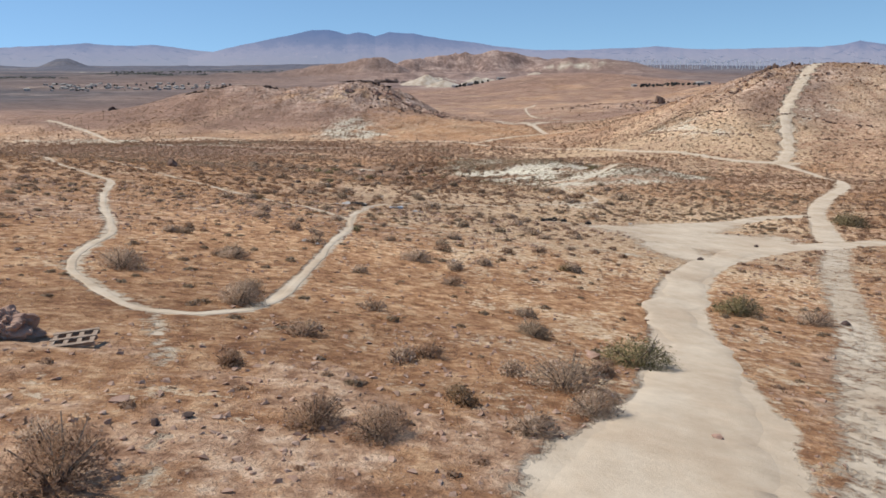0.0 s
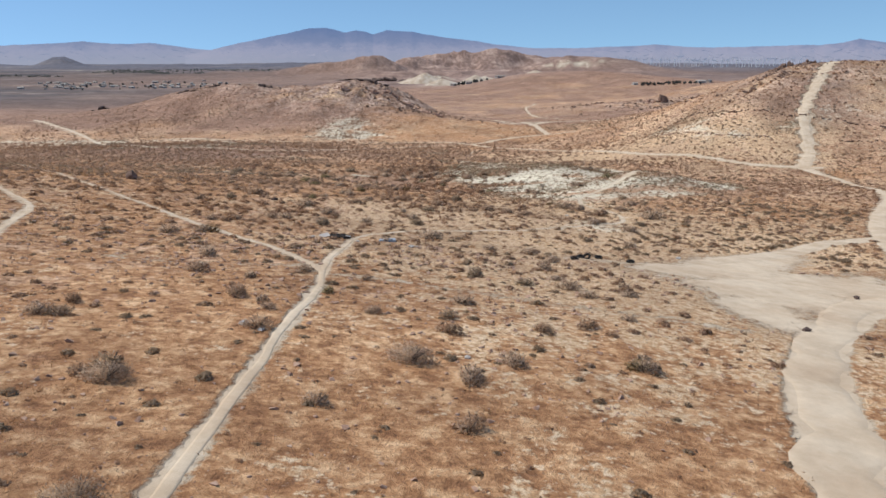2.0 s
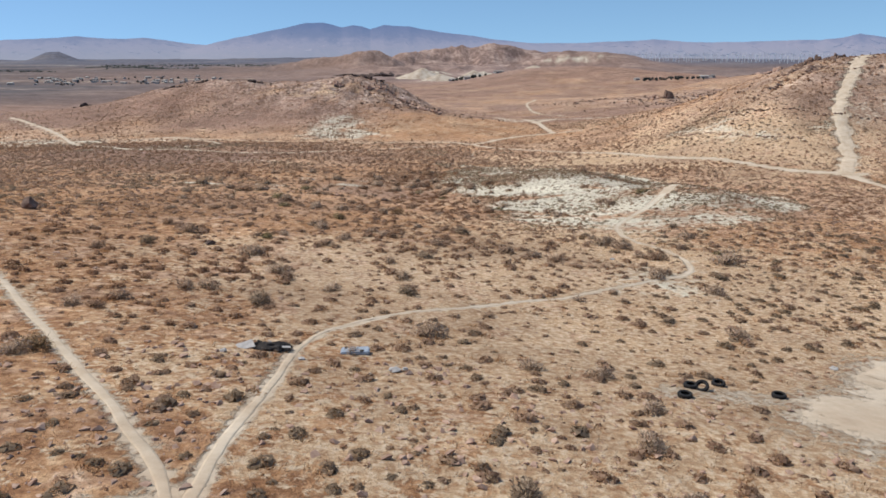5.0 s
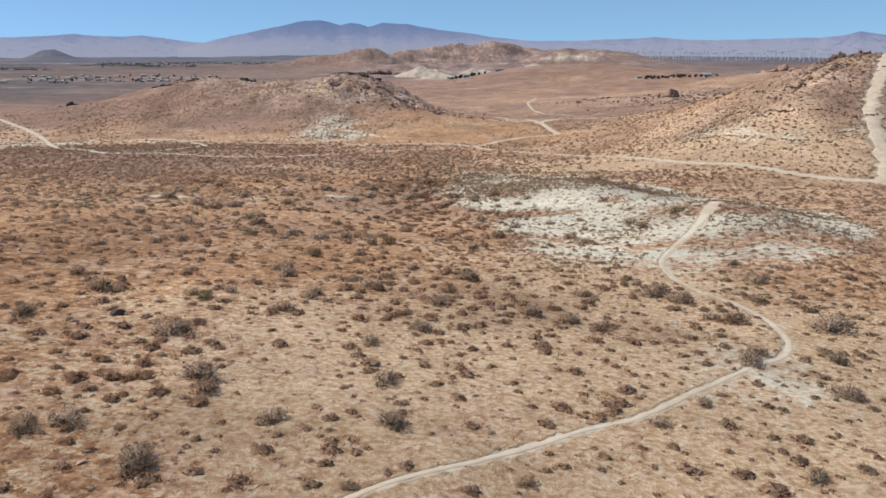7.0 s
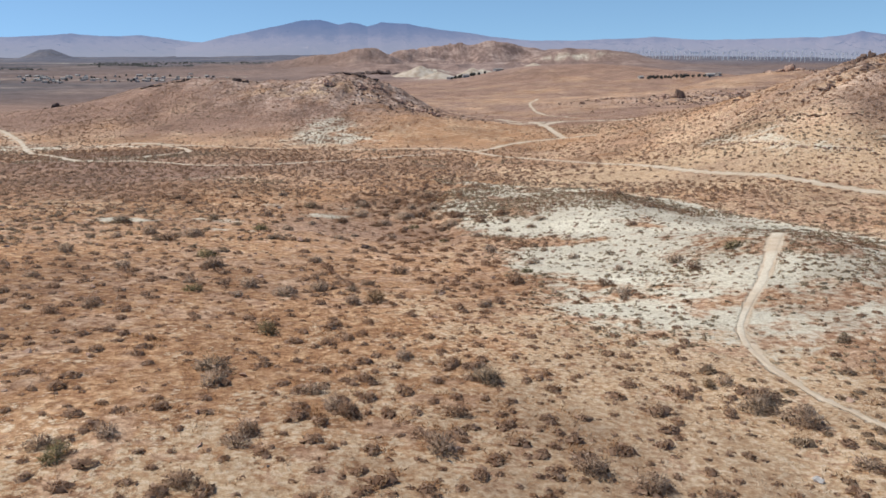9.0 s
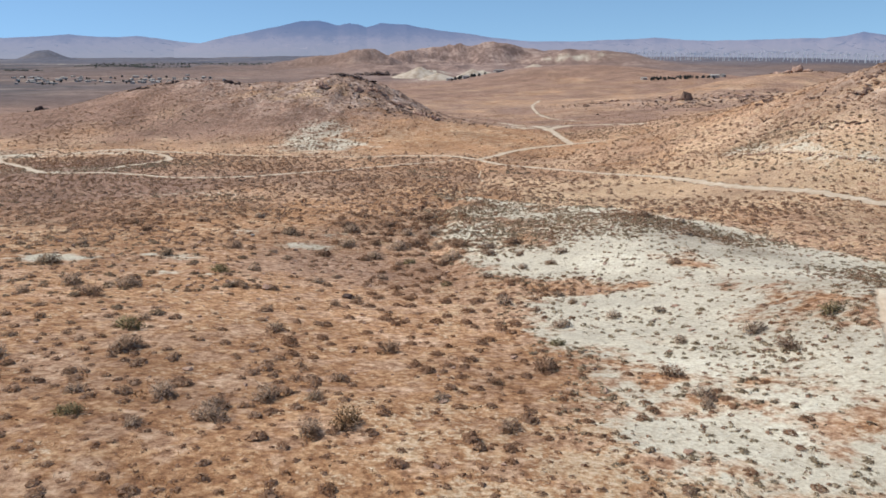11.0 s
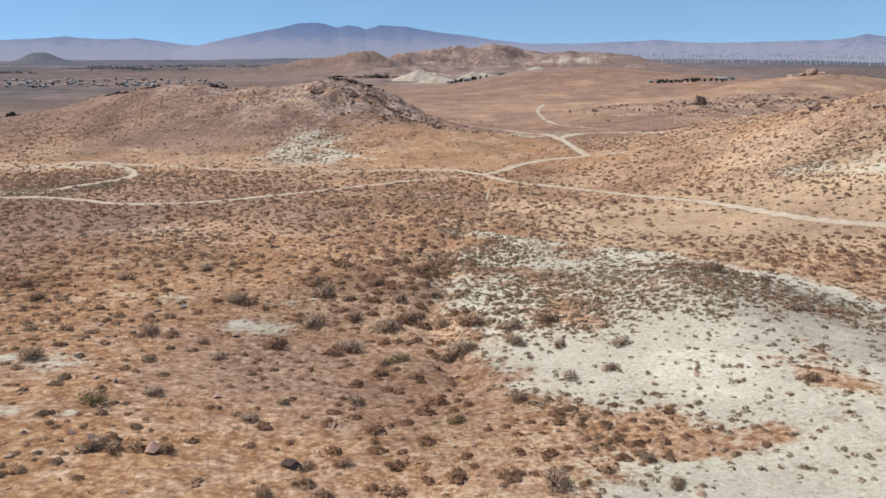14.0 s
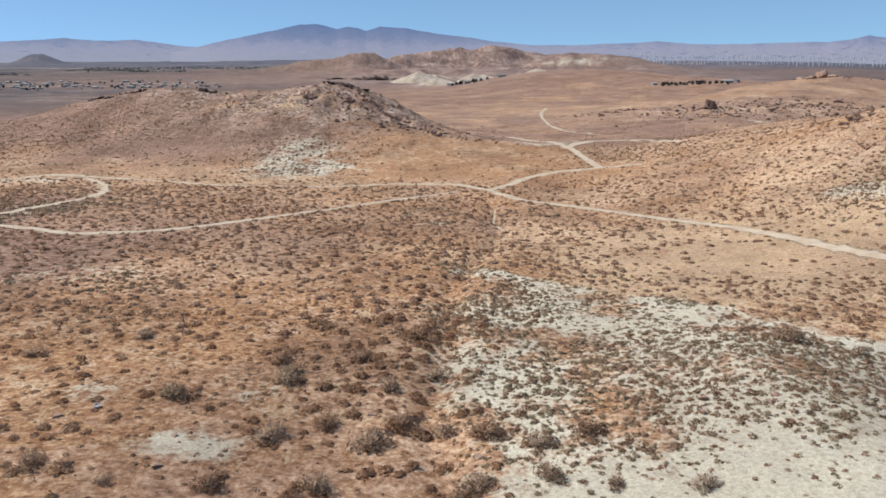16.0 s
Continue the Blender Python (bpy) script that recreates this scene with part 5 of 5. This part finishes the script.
def gravel():
    """Loose stones over the near slope."""
    rng = np.random.default_rng(31)
    shapes = []
    for k in range(10):
        bm = rock_bm(random.Random(200 + k), 1, 0.8, 1.1, 9, 0.4)
        bmesh.ops.triangulate(bm, faces=bm.faces)
        shapes.append(np.array([[v.co[:] for v in f.verts] for f in bm.faces]).reshape(-1, 3))
        bm.free()
    x, y, _ = scatter(8, 75, 0.30, 33, 4)
    d = 0.12 + 0.3 * fbm(x, y, 5, 3, 141) + 0.7 * blob(x, y, -4, 13, 6, 4.5) + 0.45 * blob(x, y, 2, 19, 6, 5) + 0.12 * blob(x, y, -12, 70, 14, 14)
    keep = (rng.random(len(x)) < d) & (worn_mask(x, y) < 0.5)
    x, y = x[keep], y[keep]
    x2, y2, _ = scatter(75, 230, 1.5, 34, 4)
    keep = (rng.random(len(x2)) < 0.12 + 0.2 * fbm(x2, y2, 12, 3, 143)) & (worn_mask(x2, y2) < 0.5)
    x, y = np.concatenate([x, x2[keep]]), np.concatenate([y, y2[keep]])
    r = (0.040 + 0.0009 * y) * (0.55 + 2.4 * rng.random(len(x)) ** 4)
    verts = []
    for px, py, pr, pz in zip(x, y, r, ground_z(x, y)):
        a = rng.random() * 6.28
        v = shapes[rng.integers(0, 10)]
        c, s = math.cos(a), math.sin(a)
        verts.append(np.stack([px + pr * (v[:, 0] * c - v[:, 1] * s), py + pr * (v[:, 0] * s + v[:, 1] * c), pz + pr * v[:, 2]], 1))
    verts = np.concatenate(verts)
    ob = part_np("gravel", verts, np.arange(len(verts)).reshape(-1, 3), GRAVEL)
    tagged(ob, "loose brown and pink stones strewn over the soil", "stones", kind="stuff")


gravel()


def strewn_rocks():
    """Rocks lying about on the far ridges and hillsides."""
    rng = np.random.default_rng(37)
    shapes = []
    for k in range(8):
        bm = rock_bm(random.Random(300 + k), 1, 0.8, 1.2, 9, 0.35)
        bmesh.ops.triangulate(bm, faces=bm.faces)
        shapes.append(np.array([[v.co[:] for v in f.verts] for f in bm.faces]).reshape(-1, 3))
        bm.free()
    fields = ((165, 350, 26, 16, 260, 0.7), (215, 358, 30, 14, 140, 0.7), (135, 325, 22, 18, 120, 0.5), (-45, 612, 26, 26, 260, 1.1), (-10, 575, 16, 16, 200, 1.2), (-70, 590, 34, 24, 200, 0.9), (20, 548, 14, 10, 90, 0.9), (-150, 645, 36, 14, 120, 1.0), (255, 790, 60, 34, 420, 1.5), (345, 805, 60, 28, 420, 1.7), (262, 740, 44, 26, 240, 1.1), (160, 815, 30, 24, 60, 1.2), (485, 1050, 50, 20, 90, 2.4))
    verts = []
    for cx, cy, sx, sy, n, size in fields:
        x, y = rng.normal(cx, sx, n), rng.normal(cy, sy, n)
        r = size * (0.35 + 1.3 * rng.random(n) ** 3)
        for px, py, pr, pz in zip(x, y, r, ground_z(x, y)):
            a = rng.random() * 6.28
            v = shapes[rng.integers(0, 8)]
            c, s = math.cos(a), math.sin(a)
            verts.append(np.stack([px + pr * (v[:, 0] * c - v[:, 1] * s), py + pr * (v[:, 0] * s + v[:, 1] * c), pz + pr * v[:, 2]], 1))
    verts = np.concatenate(verts)
    ob = part_np("strewn_rocks", verts, np.arange(len(verts)).reshape(-1, 3), ROCK)
    tagged(ob, "brown rocks strewn over ridges and hillsides", "rocks", kind="stuff")


strewn_rocks()


# ---- rubbish ----
def tyre_bm(r=0.34, hole=0.19, width=0.22):
    bm = bmesh.new()
    prof = [(hole, 0.35), (hole + 0.02, 0.46), (r - 0.07, 0.5), (r - 0.02, 0.42), (r, 0.25), (r, -0.25), (r - 0.02, -0.42), (r - 0.07, -0.5), (hole + 0.02, -0.46), (hole, -0.35), (hole + 0.05, -0.3), (r - 0.05, -0.3), (r - 0.05, 0.3), (hole + 0.05, 0.3)]
    n, rings = 28, []
    for i in range(n):
        a = i / n * 2 * math.pi
        groove = 0.008 if i % 2 else 0.0
        rings.append([bm.verts.new(((q - (groove if abs(q - r) < 0.001 else 0)) * math.cos(a), (q - (groove if abs(q - r) < 0.001 else 0)) * math.sin(a), (h + 0.5) * width)) for q, h in prof])
    for i in range(n):
        a, b = rings[i], rings[(i + 1) % n]
        for k in range(len(prof)):
            bm.faces.new((a[k], b[k], b[(k + 1) % len(prof)], a[(k + 1) % len(prof)]))
    return bm


def tyres():
    first = tagged(part("tyre", tyre_bm(), RUBBER), "worn black car tyre lying flat on pale dirt", "tyre", "dumped tyres")
    first.matrix_basis = at_ground(16.2, 72.7, 20)
    for x, y, up, tilt in ((11.3, 71.7, 0, 0), (12.15, 73.3, 0, 0), (12.65, 73.1, 0.10, 34), (13.85, 74.1, 0, 6)):
        z = float(ground_z(x, y)) + up
        t = copy_thing(first, pose(x, y, z, tilt * 0.4, -tilt, 30 * x))
        if tilt > 20:
            tagged(t, "black car tyre leaning on another tyre")


tyres()


def slab_bm(sx, sy, sz, bevel=0.03, jag=0.0, seed=1):
    rng = random.Random(seed)
    bm = bmesh.new()
    bmesh.ops.create_cube(bm, size=1)
    for v in bm.verts:
        v.co = Vector((v.co.x * sx + rng.uniform(-jag, jag), v.co.y * sy + rng.uniform(-jag, jag), (v.co.z + 0.5) * sz))
    bmesh.ops.bevel(bm, geom=list(bm.edges), offset=bevel, segments=2, affect="EDGES")
    return bm


def pallet():
    """A weathered pallet: three bearers, cross boards under a top of spaced slats."""
    root = tagged(new("wooden_pallet"), "weathered grey-brown wooden pallet lying in dry grass", "pallet")
    root.matrix_basis = pose(-10.55, 19.4, float(ground_z(-10.55, 19.4)) + 0.05, 4, -3, 14)
    for k, y in enumerate((-0.42, 0.0, 0.42)):
        part("bearer", slab_bm(1.25, 0.10, 0.11, 0.012, 0.008, 50 + k), WOOD, root).matrix_basis = pose(0, y, 0)
    for k in range(4):
        part("slat", slab_bm(0.14, 0.98, 0.025, 0.006, 0.012, 60 + k), WOOD, root).matrix_basis = pose(-0.54 + 0.36 * k, 0, 0.108, 0, 0, 1.5 * (k % 3 - 1))
    for k, y in enumerate((-0.43, 0.0, 0.43)):
        part("top_board", slab_bm(1.28, 0.13, 0.024, 0.006, 0.01, 70 + k), WOOD, root).matrix_basis = pose(0, y, 0.134, 0, 0, 1.0 * (k - 1))


pallet()


def dump():
    heap = tagged(new("rubbish_heap"), "charred black heap of dumped rubbish beside the path", "rubbish")
    heap.matrix_basis = at_ground(-8.35, 75.2)
    rng = random.Random(17)
    bm = bmesh.new()
    bmesh.ops.create_icosphere(bm, subdivisions=3, radius=1)
    for v in bm.verts:
        k = 1 + 0.45 * noise.noise(v.co * 2.3) + 0.2 * noise.noise(v.co * 6)
        v.co = Vector((v.co.x * 0.95 * k, v.co.y * 0.5 * k, max(v.co.z, -0.1) * 0.34 * k))
    part("charred_mound", bm, CHAR, heap)
    for k in range(9):
        ob = part("scrap", slab_bm(rng.uniform(0.2, 0.6), rng.uniform(0.05, 0.2), 0.03, 0.006, 0.03, k), CHAR if k % 3 else BOARD, heap)
        ob.matrix_basis = pose(rng.uniform(-0.9, 0.9), rng.uniform(-0.5, 0.4), 0.12 + 0.1 * rng.random(), rng.uniform(-30, 30), rng.uniform(-30, 30), rng.uniform(0, 180))
    board = tagged(part("board", slab_bm(0.75, 0.5, 0.04, 0.01, 0.09, 5), BOARD), "bleached white board propped against a rubbish heap", "board")
    board.matrix_basis = pose(-9.55, 75.1, float(ground_z(-9.55, 75.1)) + 0.10, 24, -12, 20)
    mat = tagged(new("mattress"), "faded blue-grey mattress lying on dry brush", "mattress")
    mat.matrix_basis = at_ground(-4.2, 75.7, 4)
    part("mattress_pad", slab_bm(1.45, 0.75, 0.20, 0.05, 0.02, 8), SHEET, mat)
    for k in range(5):
        ob = part("torn_patch", slab_bm(rng.uniform(0.12, 0.3), rng.uniform(0.08, 0.2), 0.012, 0.004, 0.03, 30 + k), BOARD if k % 2 else CHAR, mat)
        ob.matrix_basis = pose(rng.uniform(-0.55, 0.55), rng.uniform(-0.25, 0.25), 0.197, 0, 0, rng.uniform(0, 90))


dump()


def litter():
    for k, (x, y, s) in enumerate(((-2.1, 73.2, 0.5), (-7.7, 44.9, 0.28), (1.2, 43.9, 0.26), (22.3, 78.6, 0.4), (-1.6, 73.5, 0.3), (-31.4, 227.8, 0.8), (-8.6, 45.6, 0.4), (-10.4, 74.2, 0.35), (18.3, 112, 0.5), (-6.6, 74.0, 0.3))):
        bm = bmesh.new()
        bmesh.ops.create_icosphere(bm, subdivisions=2, radius=0.5)
        for v in bm.verts:
            v.co *= 1 + 0.7 * noise.noise(v.co * 5 + Vector((k, 0, 0)))
            v.co.z = v.co.z * 0.5 + 0.16
        ob = tagged(part("litter_scrap", bm, BOARD), "crumpled white scrap of litter among the brush", "litter", "scraps of litter")
        ob.matrix_basis = at_ground(x, y, 60 * k, s)


litter()


# ---- the far valley ----
def tailings(x, y, radius, height, seed):
    """A pale heap of mine waste with gullied flanks."""
    bm = bmesh.new()
    rings, around = 9, 28
    verts = []
    for i in range(rings):
        t = i / (rings - 1)
        for k in range(around):
            a = 2 * math.pi * k / around
            r = radius * (1 - 0.93 * t) * (1 + 0.22 * noise.noise(Vector((math.cos(a) * 1.7, math.sin(a) * 1.7, seed))) + 0.10 * noise.noise(Vector((math.cos(a) * 6, math.sin(a) * 6, seed + t))))
            verts.append(bm.verts.new((r * math.cos(a), 0.7 * r * math.sin(a), height * (t ** 1.15) - 1.0)))
    for i in range(rings - 1):
        for k in range(around):
            j = (k + 1) % around
            bm.faces.new((verts[i * around + k], verts[i * around + j], verts[(i + 1) * around + j], verts[(i + 1) * around + k]))
    bm.faces.new(verts[-around:])
    heap = tagged(part("spoil_heap", bm, TAILINGS, smooth=True), "pale cream heap of mine waste in the valley", "heap", "mine waste")
    heap.matrix_basis = at_ground(x, y)


for k, (x, y, radius, height) in enumerate(((-20, 1980, 70, 27), (25, 1900, 55, 16), (120, 2060, 60, 24), (205, 2090, 55, 14), (300, 2150, 75, 24), (-62, 2000, 40, 12))):
    tailings(x, y, radius, height, 3.7 * k)
def house_at(x, y, w, d, h, turn, label):
    root = tagged(new("house"), label, "house", "houses of the valley settlement")
    root.matrix_basis = at_ground(x, y, turn)
    bm = bmesh.new()
    bmesh.ops.create_cube(bm, size=1, matrix=Matrix.Translation((0, 0, h * 0.5 - 0.3)) @ Matrix.Diagonal((w, d, h + 0.6, 1)))
    part("wall", bm, HOUSE, root)
    bm = bmesh.new()
    ow, od, rise = w * 0.54, d * 0.56, h * 0.42
    lo = [bm.verts.new(v) for v in ((-ow, -od, h), (ow, -od, h), (ow, od, h), (-ow, od, h))]
    hi = [bm.verts.new((-ow * 0.96, 0, h + rise)), bm.verts.new((ow * 0.96, 0, h + rise))]
    for f in ((lo[0], lo[1], hi[1], hi[0]), (lo[2], lo[3], hi[0], hi[1]), (lo[1], lo[2], hi[1]), (lo[3], lo[0], hi[0]), (lo[3], lo[2], lo[1], lo[0])):
        bm.faces.new(f)
    part("roof", bm, ROOF if turn % 2 else HOUSE, root)
    for k in (-0.28, 0.1, 0.32):
        bm = bmesh.new()
        bmesh.ops.create_cube(bm, size=1, matrix=Matrix.Translation((k * w, -d * 0.5 - 0.04, h * 0.55)) @ Matrix.Diagonal((w * 0.11, 0.12, h * 0.36, 1)))
        part("window", bm, CHAR, root)
    return root


tree_stock = []


def tree_at(x, y, height, label="dark green tree among far houses"):
    if tree_stock:
        first = tree_stock[0]
        keep = first.scale.copy()
        first.scale = (1, 1, 1)
        t = copy_thing(first, at_ground(x, y, 77 * x, height))
        first.scale = keep
        return t
    root = tagged(new("tree"), label, "tree", "trees of the valley")
    rng = np.random.default_rng(3)
    bm = bmesh.new()
    bmesh.ops.create_cone(bm, segments=7, radius1=0.05, radius2=0.025, depth=0.6, matrix=Matrix.Translation((0, 0, 0.25)))
    part("trunk", bm, STEM, root)
    tri = np.concatenate([shrub_cloud(rng, 70, 1.0, 0.34, True) * np.array([0.4, 0.4, 0.62]) + np.array([dx, dy, 0.2 + dz]) for dx, dy, dz in ((0, 0, 0.14), (0.16, 0.06, 0.02), (-0.15, 0.08, 0.0), (0.02, -0.16, 0.04))])
    part_np("crown", tri, np.arange(len(tri)).reshape(-1, 3), FAR_LEAF, root)
    root.matrix_basis = at_ground(x, y, 0, height)
    tree_stock.append(root)
    return root


def settlement():
    rng = random.Random(23)
    for k in range(72):
        y = rng.choice((rng.gauss(1760, 40), rng.gauss(1950, 90), rng.gauss(1880, 60)))
        bearing = rng.uniform(-0.56, -0.25)
        house_at(bearing * y, y, rng.uniform(6, 13), rng.uniform(5, 8), rng.uniform(2.4, 3.8), rng.randint(0, 170), "small pale house in the far desert settlement")
    for k in range(45):
        y = rng.gauss(1850, 110)
        tree_at(rng.uniform(-0.53, -0.26) * y, y, rng.uniform(2.5, 5.5))
    # farmstead among its trees
    house_at(80, 1640, 14, 9, 5, 11, "pale farmhouse between dark trees")
    house_at(152, 1668, 22, 10, 4, 33, "long pale shed on bare clay")
    house_at(48, 1675, 16, 9, 4, 52, "pale shed beside the farm track")
    for x, y, h in ((66, 1630, 8), (58, 1640, 7), (72, 1648, 8), (92, 1632, 8), (98, 1642, 7), (108, 1640, 6), (50, 1636, 5), (122, 1655, 5)):
        tree_at(x, y, h)
    # hedge of trees and sheds below the east knoll
    for k in range(46):
        tree_at(388 + 112 * k / 45 + rng.uniform(-2, 2), 1375 + rng.uniform(-14, 14), rng.uniform(2.6, 5.0))
    house_at(508, 1390, 16, 9, 4, 14, "white shed at the end of a row of trees")
    house_at(528, 1402, 10, 8, 4, 41, "small white shed beside a row of trees")
    house_at(380, 1380, 9, 7, 3, 20, "small white shed beside a row of trees")


settlement()


def tree_belts():
    rng = np.random.default_rng(41)
    y = np.concatenate([rng.normal(2900, 40, 260), rng.normal(3300, 60, 200), rng.normal(2500, 30, 60)])
    x = y * np.concatenate([rng.uniform(-0.46, -0.31, 260), rng.uniform(-0.44, -0.2, 200), rng.uniform(-0.6, -0.5, 60)])
    brush_cover("far_woods", x, y, 3 + 4 * rng.random(len(x)), rng.random(len(x)), (7, 3, 8, 0.8, 0.3, 0.1), "dark belts of trees far out on the plain", FAR_LEAF, 8, 41, "woods")


tree_belts()


def turbine():
    root = tagged(new("wind_turbine"), "slender white wind turbine on the far plain", "wind turbine", "wind farm")
    bm = bmesh.new()
    bmesh.ops.create_cone(bm, segments=8, radius1=1.5, radius2=0.9, depth=36, matrix=Matrix.Translation((0, 0, 17)))
    part("tower", bm, STEEL, root)
    part("nacelle", slab_bm(2.2, 5, 2.4, 0.3), STEEL, root).matrix_basis = pose(0, 0, 34.2)
    for k in range(3):
        bm = bmesh.new()
        sect = []
        for h, c in ((0.5, 0.8), (4, 1.6), (14, 0.35)):
            sect.append([bm.verts.new(v) for v in ((-c * 0.6, -0.15, h), (c * 0.4, -0.1, h), (c * 0.4, 0.1, h), (-c * 0.6, 0.15, h))])
        for lo, hi in zip(sect[:-1], sect[1:]):
            for i in range(4):
                bm.faces.new((lo[i], lo[(i + 1) % 4], hi[(i + 1) % 4], hi[i]))
        bm.faces.new(sect[-1])
        part("blade", bm, STEEL, root).matrix_basis = pose(0, -3.0, 35.4, 0, 120 * k + 15, 0)
    return root


def wind_farm():
    rng = random.Random(29)
    first = turbine()
    first.matrix_basis = at_ground(1250, 4180, 8)
    for k in range(110):
        bearing = radians(14.5 + 21.5 * (k + rng.random()) / 110)
        r = rng.uniform(3900, 4330)
        copy_thing(first, at_ground(r * math.sin(bearing), r * math.cos(bearing), rng.uniform(-20, 35)))


wind_farm()
